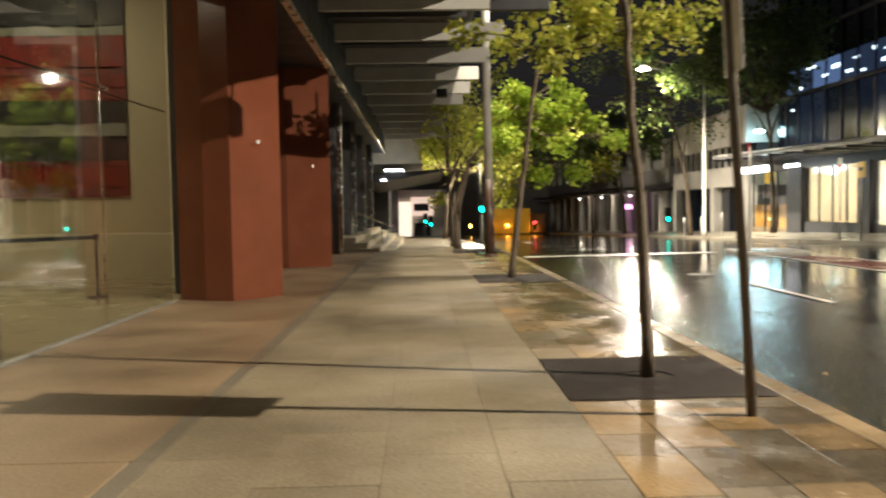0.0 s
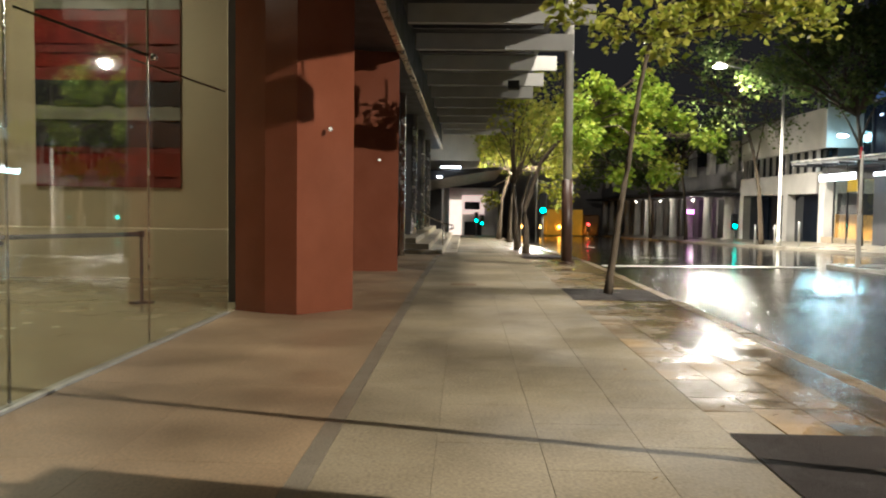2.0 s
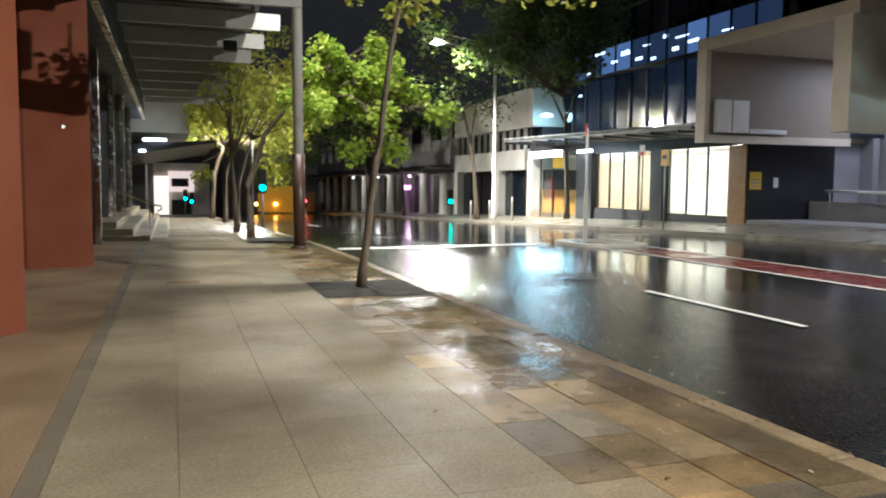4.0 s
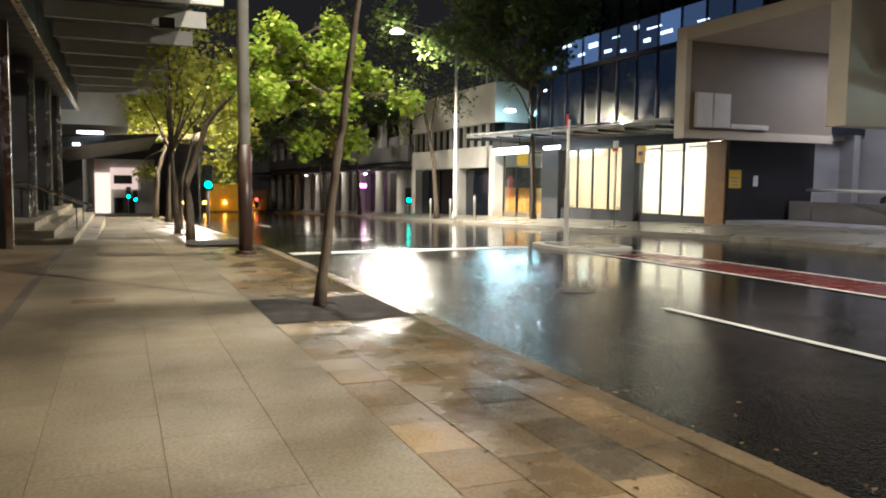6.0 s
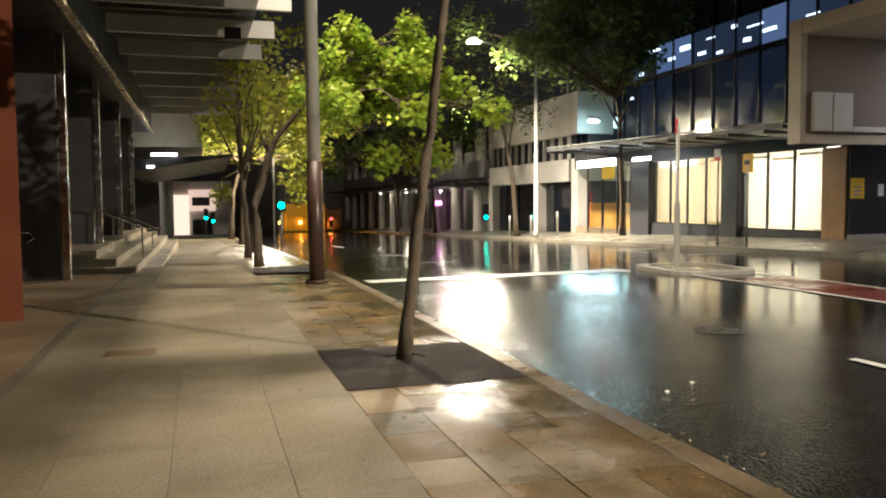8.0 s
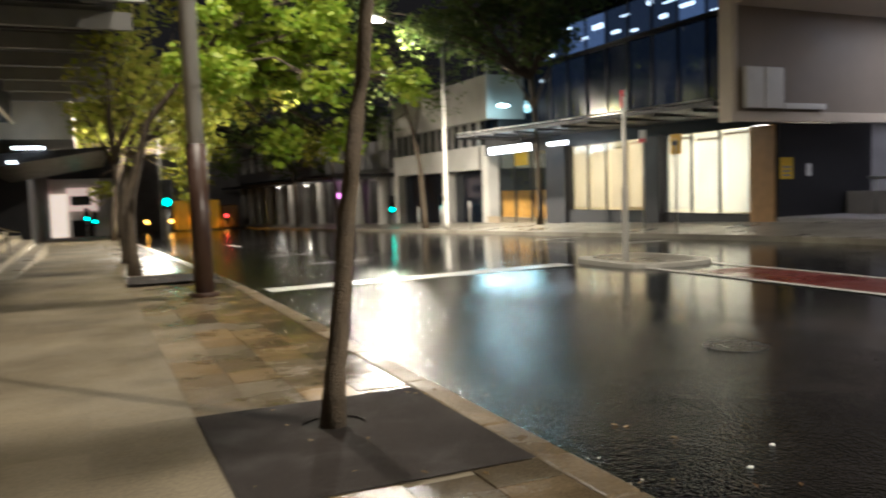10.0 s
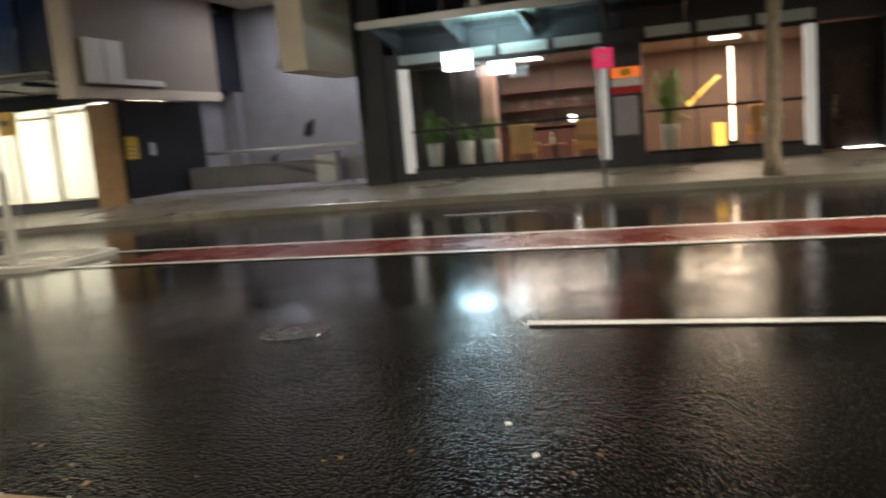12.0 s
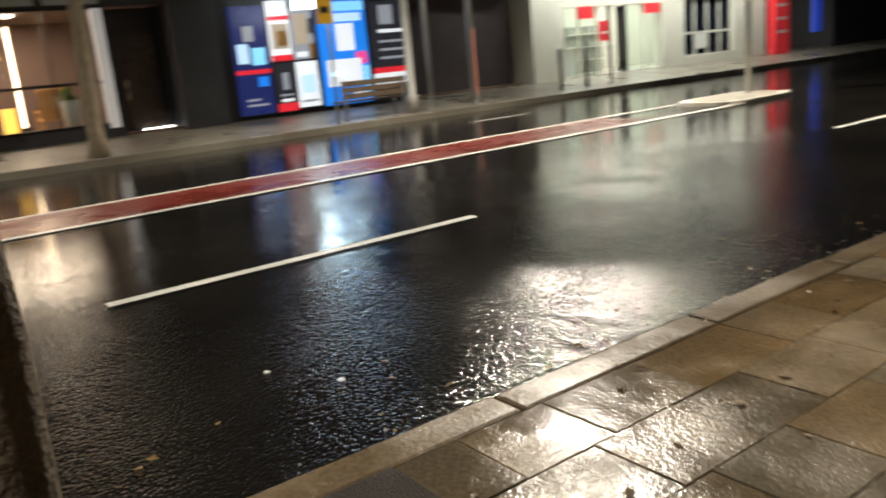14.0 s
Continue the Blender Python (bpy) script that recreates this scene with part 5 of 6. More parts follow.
far_wall("wall_behind", (-14, -62, -0.3, 40, -60, 14), CHARCOAL, "dark buildings closing the street behind")


# ---- street furniture ----
def bollard(x, y, h, label="slim steel bollard on the footpath"):
    z = ground_z(y) + (0.09 if x > 10 else 0)
    b = thing("bollard", (x, y, z), label, "bollard", "bollards")
    bm = bm_new()
    add_tube(bm, [(x, y, z - 0.05), (x, y, z + h), (x, y, z + h + 0.03)], [0.06, 0.06, 0.03], 12)
    part("post", bm, STEEL, b)
    bm = bm_new()
    add_tube(bm, [(x, y, z - 0.02), (x, y, z + 0.02)], 0.09, 12)
    part("collar", bm, STEEL, b)
    return b


for y in (-0.55, -1.6, -2.65):
    bollard(17.0, y, 1.1)
bollard(16.7, 44.3, 1.25)
bollard(16.7, 47.5, 1.1)
bollard(16.7, 50.5, 1.1)


def sign_pole(x, y, h, r, label, mat=STEEL):
    z = ground_z(y) + (0.06 if x > 16.3 else -0.1 if x > 14 else -0.1 if x > 3 else 0.0)
    p = thing("sign_pole", (x, y, z), label, "sign")
    bm = bm_new()
    add_tube(bm, [(x, y, z - 0.03), (x, y, z + h)], r, 10)
    part("post", bm, mat, p)
    bm = bm_new()
    add_tube(bm, [(x, y, z - 0.01), (x, y, z + 0.025)], r * 2.0, 10)
    part("base", bm, mat, p)
    return p


AMBER = material("sign_amber", (0.75, 0.42, 0.02), 0.4, 0, 0.06, 4, 0.0)
# pink plate has no lamp; emission in its colour brightens it
PINK = material("sign_pink_glow", (0.72, 0.03, 0.12), 0.4, 0, 0.06, 4, 0.0, emit=(0.8, 0.04, 0.14), strength=0.25)
p = sign_pole(16.35, 29.85, 2.75, 0.03, "yellow bus stop flag on a slim pole")
fl = bpart("flag", (16.33, 29.62, 2.2, 16.36, 30.08, 2.78), AMBER, p, "yellow flag with a dark symbol", 0.01)
bpart("symbol", (16.315, 29.74, 2.45, 16.332, 29.98, 2.58), SIGN_BLACK, fl)
p = sign_pole(16.4, 31.4, 3.0, 0.03, "small red and white sign on a slim pole")
bpart("plate", (16.36, 31.25, 2.64, 16.39, 31.55, 3.02), PAPER_W, p)
bpart("band", (16.345, 31.25, 2.64, 16.36, 31.55, 2.76), SIGN_RED, p)
# bus stop with several plates
p = sign_pole(15.75 + 0.6, 15.3, 2.7, 0.035, "bus stop pole with pink, orange and white plates")
pk = bpart("pink_plate", (16.28, 15.02, 2.32, 16.31, 15.40, 2.70), PINK, p, "pink plate with pale arcs", 0.01)
for k in range(3):
    bm = bm_new()
    pts = [(16.272, 15.21 + (0.05 + 0.05 * k) * math.cos(a), 2.43 + (0.05 + 0.05 * k) * math.sin(a)) for a in [radians(45 + 15 * i) for i in range(7)]]
    add_tube(bm, pts, 0.011, 6)
    part("arc", bm, PAPER_W, pk)
# orange plate is brightened by added emission too
og = bpart("orange_plate", (16.28, 14.52, 2.1, 16.31, 15.08, 2.3), material("sign_orange_glow", (0.8, 0.16, 0.03), 0.4, emit=(0.8, 0.16, 0.03), strength=0.35), p, "orange and yellow plate", 0.005)
bpart("yellow_mark", (16.272, 14.7, 2.14, 16.282, 14.9, 2.27), AMBER, og)
bpart("white_plate", (16.28, 14.52, 1.94, 16.31, 15.08, 2.09), PAPER_W, p)
bpart("red_plate", (16.28, 14.52, 1.80, 16.31, 15.08, 1.93), SIGN_RED, p, "red lower plate")
bpart("timetable", (16.28, 14.6, 1.0, 16.33, 15.05, 1.75), GREYWALL, p, "grey timetable panel", 0.02)
p = sign_pole(16.45, 7.05, 2.75, 0.03, "yellow flag sign on a slim pole by the bench")
fl = bpart("flag", (16.42, 6.92, 2.22, 16.45, 7.32, 2.8), AMBER, p, "yellow flag with a dark symbol", 0.01)
bpart("symbol", (16.405, 7.02, 2.45, 16.422, 7.22, 2.58), SIGN_BLACK, fl)
p = sign_pole(16.5, 4.4, 4.2, 0.07, "pale steel utility pole at the kerb")
p = sign_pole(16.5, 3.05, 4.2, 0.09, "steel pole with an orange reflective strip", STEEL)
# emission stands in for light thrown back by the strip
bpart("reflector", (16.4, 3.01, 0.3, 16.42, 3.05, 1.9), material("reflector_orange_glow", (0.8, 0.32, 0.2), 0.3, emit=(0.85, 0.3, 0.2), strength=0.2), p, "orange reflective strip")

# bench
b = thing("street_bench", (16.6, 6.0, 0.06), "timber slatted street bench with steel legs facing the shops", "bench")
z = ground_z(6) + 0.05
for k in range(3):
    bpart("back_slat", (16.53, 5.1, z + 0.50 + 0.14 * k, 16.56, 6.85, z + 0.62 + 0.14 * k), material("weathered_timber", (0.19, 0.14, 0.095), 0.6, 0, 0.3, 6, 0.2), b, bevel=0.008)
for k in range(4):
    bpart("seat_slat", (16.60 + 0.11 * k, 5.1, z + 0.42, 16.69 + 0.11 * k, 6.85, z + 0.455), material("weathered_timber", (0.19, 0.14, 0.095), 0.6, 0, 0.3, 6, 0.2), b, bevel=0.008)
for y in (5.15, 6.75):
    bpart("leg", (16.53, y, z - 0.02, 16.59, y + 0.05, z + 0.92), STEEL, b)
    bpart("leg", (16.95, y, z - 0.02, 17.01, y + 0.05, z + 0.42), STEEL, b)

# traffic islands
def island(x0, x1, y0, y1, label):
    i = thing("traffic_island", ((x0 + x1) / 2, (y0 + y1) / 2, -0.1), label, "traffic island", "traffic islands")
    cx, cy = (x0 + x1) / 2, (y0 + y1) / 2
    poly = []
    for k in range(20):
        a = 2 * math.pi * k / 20
        c, s = math.cos(a), math.sin(a)
        poly.append((cx + (x1 - x0) / 2 * math.copysign(abs(c) ** 0.5, c), cy + (y1 - y0) / 2 * math.copysign(abs(s) ** 0.5, s)))
    g = ground_z(cy)
    bm = bm_new()
    add_prism(bm, poly, g - 0.12, g + 0.005)
    part("kerb", bm, material("island_concrete", (0.5, 0.48, 0.42), 0.5, 0, 0.2, 3, 0.1), i)
    bm = bm_new()
    add_prism(bm, [(cx + (x - cx) * 0.75, cy + (y - cy) * 0.8) for x, y in poly], g, g + 0.015)
    part("infill", bm, FARPAVE, i)
    return i


island(9.0, 10.9, 22.2, 24.4, "low concrete traffic island with rounded ends")
island(9.2, 10.6, 0.6, 3.0, "low concrete traffic island with rounded ends")
p = sign_pole(9.35, 23.0, 3.0, 0.035, "white sign post on the traffic island", PALEPOLE)
bpart("sleeve", (9.30, 22.95, ground_z(23), 9.40, 23.05, ground_z(23) + 1.35), PALEPOLE, p, "pale lower sleeve", 0.03)
bpart("plate", (9.30, 22.98, 2.7, 9.34, 23.02, 3.0), SIGN_RED, p)
sign_pole(10.0, 1.2, 4.5, 0.06, "tall steel post on the traffic island")


# street lamps
def street_lamp(px, py, lx, ly, h, label):
    z = ground_z(py) + 0.07
    s = thing("street_lamp", (px, py, z), label, "street lamp", "street lamps")
    bm = bm_new()
    add_tube(bm, [(px, py, z - 0.05), (px, py, z + 0.4), (px, py, z + 0.42), (px, py, h)], [0.14, 0.13, 0.095, 0.075], 14)
    part("pole", bm, PALEPOLE, s)
    bm = bm_new()
    a, e = Vector((px, py, h - 0.15)), Vector((lx, ly, h + 0.28))
    add_tube(bm, [a, a.lerp(e, 0.4) + Vector((0, 0, 0.2)), e], [0.05, 0.04, 0.035], 8)
    part("arm", bm, STEEL, s)
    d = (e - a).normalized()
    bm = bm_new()
    add_tube(bm, [e - d * 0.1, e, e + d * 0.35, e + d * 0.5], [0.05, 0.13, 0.13, 0.05], 10)
    hd = part("head", bm, STEEL, s)
    bm = bm_new()
    c = e + d * 0.18
    # lens is oversized so its shape stands in for the lamp's bloom
    add_tube(bm, [c + Vector((0, 0, -0.12)), c + Vector((0, 0, -0.17)), c + Vector((0, 0, -0.2))], [0.32, 0.32, 0.15], 14)
    o = part("lens", bm, glow("lamp_lens", (1.0, 0.90, 0.72), 32.0, 0.0), hd, "bright glowing lamp glass")
    o.visible_shadow = False
    return s


street_lamp(16.4, 46.2, 12.2, 43.3, 8.35, "tall pale street lamp pole with a long arm and lit head")
street_lamp(16.6, 4.9, 12.2, 4.3, 9.3, "tall pale street lamp pole with a long arm and lit head")
# bracket and housing are invented to carry the stand-in cool light
s = thing("wall_floodlight", (19.6, 46.4, 5.4), "invented bracket lamp standing in for a far cool light", "floodlight")
bm = bm_new()
add_tube(bm, [(19.75, 47.2, 5.75), (19.7, 46.7, 5.78), (19.6, 46.35, 5.62)], 0.03, 8)
part("bracket", bm, STEEL, s)
bpart("housing", (19.35, 46.1, 5.50, 19.95, 46.45, 5.62), STEEL, s, bevel=0.03)
bm = bm_new()
bmesh.ops.create_uvsphere(bm, u_segments=16, v_segments=8, radius=0.25, matrix=Matrix.Translation((19.6, 46.2, 5.44)) @ Matrix.Diagonal((1.3, 0.8, 0.4, 1)))
o = part("lens", bm, glow("lamp_lens_cool", (0.62, 0.93, 1.0), 8.0, 0.0), s, "glowing cool lamp glass")
o.visible_shadow = False
s = thing("street_lamp", (4.4, 60.2, ground_z(60)), "distant warm street lamp beside the near footpath", "street lamp")
bm = bm_new()
add_tube(bm, [(4.6, 60.2, -1.4), (4.6, 60.2, 6.6), (4.1, 60.2, 6.75)], 0.07, 8)
part("pole", bm, STEEL, s)
bm = bm_new()
bmesh.ops.create_uvsphere(bm, u_segments=12, v_segments=8, radius=0.2, matrix=Matrix.Translation((4.1, 60.0, 6.55)))
o = part("lens", bm, glow("lamp_lens", (1.0, 0.90, 0.72), 32.0, 0.0), s)
o.visible_shadow = False

# leaning sign post by the first tree
p = thing("sign_post", (2.2, 5.82, 0), "slightly leaning dark sign post with plates seen edge on", "sign")
bm = bm_new()
add_tube(bm, [(2.2, 5.82, -0.02), (2.07, 5.82, 2.1), (2.02, 5.82, 3.05)], 0.031, 10)
part("post", bm, material("post_grey_brown", (0.12, 0.10, 0.08), 0.4, 0.3, 0.2, 6), p)
bm = bm_new()
add_box(bm, -0.008, -0.2, 0, 0.008, 0.2, 0.83, 0.003)
bmesh.ops.transform(bm, matrix=pose(2.085, 5.82, 2.08, 0, -3, -8), verts=bm.verts)
part("plate", bm, PAPER_W, p, "pale parking plate")

# traffic lights at the crossing
def traffic_light(x, y, z, colour, label):
    t = thing("traffic_light", (x, y, ground_z(y)), label, "traffic light", "traffic lights")
    bm = bm_new()
    add_tube(bm, [(x, y + 0.1, ground_z(y) - 0.1), (x, y + 0.1, z + 0.5)], 0.06, 8)
    part("pole", bm, STEEL, t)
    hs = bpart("housing", (x - 0.2, y - 0.05, z - 0.35, x + 0.2, y + 0.2, z + 0.75), BLACK, t, bevel=0.03)
    for k, c in enumerate(((0.0, 0.9, 0.65), (0.9, 0.4, 0.05), (1.0, 0.04, 0.04))):
        lit = (colour == "green" and k == 0) or (colour == "red" and k == 2)
        bm = bm_new()
        add_tube(bm, [(x, y - 0.05, z + 0.30 * k - 0.1), (x, y - 0.09, z + 0.30 * k - 0.1)], 0.14, 12)
        part("lens", bm, glow("signal_" + colour, c, 5.0, 0) if lit else SIGN_BLACK, hs)
    return t


traffic_light(3.4, 43.0, 1.35, "green", "traffic light showing green beside the footpath")
traffic_light(1.2, 84.0, -0.2, "green", "traffic light showing green at the far crossing")
traffic_light(0.6, 83.0, 0.1, "green", "traffic light showing green at the far crossing")
traffic_light(13.2, 92.0, -0.9, "red", "traffic light showing red at the far crossing")
traffic_light(18.0, 58.0, 0.4, "green", "traffic light showing green by the white building")

# ---- far end of the street ----
far_wall("wall_end_shop", (-8.0, 88, -4, 3.0, 100, 3.4), WHITEWALL, "pale shop at the far corner")
e = thing("corner_shop_front", (0, 87.8, -2.2), "distant lit pale shopfront with a red edge and dark arch", "shop")
bpart("lit_front", (-2.7, 87.7, -1.9, -0.9, 87.95, 2.1), glow("far_shop_light", (1.0, 0.82, 0.66), 0.45), e)
bpart("lit_band", (-0.9, 87.7, 0.6, 1.5, 87.95, 2.6), glow("far_shop_band", (1.0, 0.72, 0.60), 0.3), e)
bpart("red_edge", (-3.3, 87.6, -2.2, -2.8, 87.95, 2.4), glow("far_red", (0.9, 0.03, 0.03), 1.0), e)
bpart("dark_arch", (-0.6, 87.6, 1.1, 1.0, 87.7, 1.9), BLACK, e)
bpart("dark_door", (-0.6, 87.6, -2.2, 1.3, 87.7, -0.2), SIGN_BLACK, e)
tk = thing("parked_truck", (12, 100, -2.8), "distant amber-lit yellow truck at the end of the street", "truck")
# emission in the body paint stands in for amber light falling on it
bpart("body", (9.2, 99, -1.9, 13.6, 103, 1.2), material("truck_yellow_glow", (0.62, 0.33, 0.03), 0.5, 0, 0.2, 1, emit=(0.7, 0.33, 0.02), strength=0.10), tk, bevel=0.1)
bpart("cab", (13.7, 99, -1.9, 15.6, 102, 0.6), material("truck_cab", (0.2, 0.1, 0.03), 0.5), tk, bevel=0.15)
for x in (8.6, 10.8, 14.2, 6.2):
    bm = bm_new()
    bmesh.ops.create_uvsphere(bm, u_segments=10, v_segments=6, radius=0.2, matrix=Matrix.Translation((x, 98.8, -0.9 if x != 14.2 else -1.2)))
    part("lamp", bm, glow("amber_lamp", (1.0, 0.45, 0.06), 8.0, 0), tk)
for x in (9.8, 14.8):
    bm = bm_new()
    add_tube(bm, [(x, 98.9, -2.35), (x, 99.3, -2.35)], 0.45, 14)
    part("wheel", bm, BLACK, tk)
for y, x0, x1, h, m in ((118, -30, 6, 12, CHARCOAL), (125, 6, 22, 9, GREYWALL)):
    far_wall("building_far", (x0, y, -6, x1, y + 10, h), m, "dark buildings beyond the far crossing")
# near side beyond the canopy
far_wall("building_near_far", (-14, 60, -3, -2.2, 86, 16), CHARCOAL, "dark building further along the near side")
far_wall("wall_cream_upper", (-4.0, 48.5, 4.0, 0.3, 60, 6.6), CREAM, "cream upper wall beyond the canopy")
a2 = thing("shop_awning", (0, 45, 3), "dark sloping shop awning beyond the canopy", "awning")
bm = bm_new()
vs = [(-3.0, 47.2, 2.75), (1.6, 47.2, 3.5), (1.6, 60, 3.3), (-3.0, 60, 2.5)]
lo = [bm.verts.new(v) for v in vs]
hi = [bm.verts.new((v[0], v[1], v[2] + (0.55 if i in (0, 3) else 0.12))) for i, v in enumerate(vs)]
bm.faces.new(lo[::-1])
bm.faces.new(hi)
for i in range(4):
    bm.faces.new((lo[i], lo[(i + 1) % 4], hi[(i + 1) % 4], hi[i]))
part("deck", bm, BLACK, a2)
bpart("lit_strip", (-1.9, 47.0, 3.5, -0.8, 47.15, 3.62), BACKLIT, a2, "thin white light above the awning")
bpart("lamp", (-2.1, 47.0, 2.95, -1.8, 47.15, 3.05), BACKLIT, a2)


# old shop row with columns
orow = thing("colonnade_building", (19.5, 85, -2), "old two-storey shop row with pale columns and a parapet", "building")
bpart("parapet", (19.0, 61, 3.0, 19.6, 118, 4.2), GREYWALL, orow)
bpart("awning", (16.8, 61, 2.4, 19.5, 118, 2.65), CHARCOAL, orow)
for k in range(11):
    y = 62 + 5.2 * k
    bm = bm_new()
    g = ground_z(y)
    add_tube(bm, [(18.9, y, g - 0.1), (18.9, y, g + 0.3), (18.9, y, g + 0.32), (18.9, y, 2.1), (18.9, y, 2.4)], [0.55, 0.55, 0.38, 0.34, 0.5], 12)
    part("column", bm, WHITEWALL, orow)
    bpart("upper_pier", (18.85, y - 0.5, 4.2, 19.3, y + 0.5, 6.4), WHITEWALL, orow)
    if k < 10:
        bpart("door_recess", (19.35, y + 1.2, g, 19.49, y + 4.0, 2.2), BLACK, orow)
for y in (66.5, 77.0, 87.5):
    al = thing("awning_lamp", (17.5, y, 2.4), "small round lamp under the shop awning", "lamp", "awning lamps")
    bm = bm_new()
    add_tube(bm, [(17.5, y, 2.4), (17.5, y, 2.2)], 0.03, 8)
    part("stem", bm, STEEL, al)
    bm = bm_new()
    add_tube(bm, [(17.5, y, 2.2), (17.5, y, 2.14), (17.5, y, 2.08)], [0.09, 0.13, 0.06], 12)
    o = part("lens", bm, glow("awning_lens", (1.0, 0.92, 0.8), 2.5, 0.0), al)
    o.visible_shadow = False
sg = thing("neon_sign", (17.5, 70, 1.2), "small magenta neon sign over a doorway", "sign")
bpart("tube", (18.3, 69.2, 1.05, 18.4, 71.2, 1.4), glow("neon_magenta", (1.0, 0.25, 0.9), 2.2, 0), sg)
# windows of the white building
for k in range(12):
    y = 47.6 + 1.08 * k
    bpart("window", (19.55, y, 3.62, 19.7, y + 0.85, 4.88), DARKGLASS, wb)
    bpart("mullion", (19.3, y + 0.9, 3.6, 19.5, y + 1.0, 4.9), WHITEWALL, wb)
for k in range(3):
    y0 = (47.9, 52.9, 56.5)[k]
    y1 = (52.2, 56.2, 59.9)[k]
    bpart("shopfront", (19.7, y0, -1.5, 19.8, y1, 2.3), DARKGLASS, wb)
bpart("rooftop_frame", (19.3, 47.3, 7.1, 19.4, 47.4, 9.5), STEEL, wb)
bpart("rooftop_frame", (19.3, 48.6, 7.1, 19.4, 48.7, 9.5), STEEL, wb)
bpart("rooftop_frame", (19.3, 47.3, 8.4, 19.4, 48.7, 8.5), STEEL, wb)

# ---- steps up to the building ----
steps = thing("entrance_steps", (-2.2, 31, -0.3), "pale stone entrance steps with bright nosings", "steps")
for k in range(4):
    z1 = -0.30 + 0.17 * (k + 1)
    bpart("tread", (-3.9, 26.7 + 0.30 * k, -0.9, -0.75 - 0.42 * k, 44, z1), wet_ground("step_stone_" + str(k), (0.45, 0.39, 0.28), (0.3, 0.26, 0.19), 0.45, 0.25, 1.0, 0.5, 40, 0.1, 0.006), steps, bevel=0.012)
for x, y in ((-1.15, 30.2), (-1.15, 34.5), (-3.0, 25.2)):
    h = thing("handrail", (x, y, 0), "bent steel handrail beside the steps", "handrail", "handrails")
    g = ground_z(y)
    bm = bm_new()
    add_tube(bm, [(x - 1.5, y, g + 1.45), (x - 1.3, y, g + 1.45), (x, y, g + 0.92), (x + 0.18, y, g + 0.90), (x + 0.22, y, g + 0.80), (x + 0.1, y, g + 0.72)], 0.022, 8)
    part("rail", bm, CHROME, h)
    for dx, hh in ((-0.1, 0.93), (-1.2, 1.4)):
        bm = bm_new()
        add_tube(bm, [(x + dx, y, g - 0.1), (x + dx, y, g + hh)], 0.02, 8)
        part("post", bm, CHROME, h)

# ---- more trees ----
tree("street_tree", (1.2, 32.8, -0.2), [(1.45, 32.8, -0.3), (1.4, 32.8, 1.2), (1.3, 32.8, 2.3)], 0.10, 0.045, [((1.3, 32.8, 2.2), (0.5, 33, 3.9)), ((1.3, 32.8, 2.2), (2.1, 32.6, 4.0))],
     clump_cloud((1.9, 33.2, 4.8), (0.9, 0.9, 0.6), 0.8, 12, 21), 900, LEAFYELLOW, 0.17, BARK, "forked street tree with thin green crown", 11)
tree("street_tree", (1.7, 38.5, -0.4), [(1.9, 38.5, -0.5), (2.0, 38.5, 1.5), (2.5, 38.6, 3.2)], 0.10, 0.04, [], clump_cloud((3.0, 38.8, 4.6), (1.4, 1.2, 0.8), 0.9, 14, 22), 1700, LEAFYELLOW, 0.2, BARK,
     "street tree with yellow-green leaves", 12)
tree("street_tree", (2.0, 48, -0.6), [(2.0, 48, -0.7), (2.1, 48, 2.0), (2.6, 48, 4.0)], 0.13, 0.05, [], clump_cloud((4.2, 48.0, 5.6), (2.0, 1.6, 1.1), 1.1, 18, 23), 3500, LEAFYELLOW, 0.24, BARK,
     "street tree with yellow-green leaves", 13)
tree("street_tree", (2.0, 60, -0.9), [(2.0, 62, -1.0), (2.2, 62, 2.0), (2.8, 62, 4.0)], 0.18, 0.09, [], clump_cloud((6.0, 63.0, 5.0), (2.6, 2.0, 1.4), 1.4, 18, 24), 3200, LEAFYELLOW, 0.3, BARK,
     "street tree with yellow-green leaves", 14)
tree("street_tree", (16.9, 38.5, 0.0), [(16.95, 38.5, -0.1), (16.9, 38.5, 2.0), (16.85, 38.6, 4.4), (16.8, 38.8, 5.6)], 0.13, 0.07, [((16.85, 38.6, 4.3), (16.3, 39.8, 6.3)), ((16.85, 38.6, 4.5), (17.0, 37.4, 6.2))],
     clump_cloud((15.6, 39.5, 8.9), (2.0, 3.2, 1.1), 1.2, 30, 25), 7500, LEAFDARK, 0.22, BARK, "tall street tree with a dark green crown", 15)
tree("street_tree", (16.9, 50.0, -0.3), [(16.9, 50, -0.6), (16.7, 50, 2.5), (16.2, 50.3, 5.5), (15.5, 50.6, 7.5)], 0.16, 0.06, [((16.4, 50.2, 4.8), (14.2, 49.5, 8.2)), ((16.5, 50.2, 4.2), (17.5, 51, 8.0))],
     clump_cloud((14.6, 49.8, 8.2), (2.4, 2.2, 1.2), 1.3, 22, 26), 1500, LEAFDARK, 0.18, BARK, "sparse street tree around the lamp with yellowing leaves", 16)
tree("street_tree", (16.9, 66.0, -0.9), [(16.9, 66, -1.2), (16.7, 66, 2.5), (16.4, 66.3, 5.0)], 0.16, 0.07, [], clump_cloud((15.5, 66, 6.8), (2.6, 2.6, 1.4), 1.4, 20, 27), 3200, LEAFDARK, 0.28, BARK,
     "street tree with a dark crown before the old shops", 17)
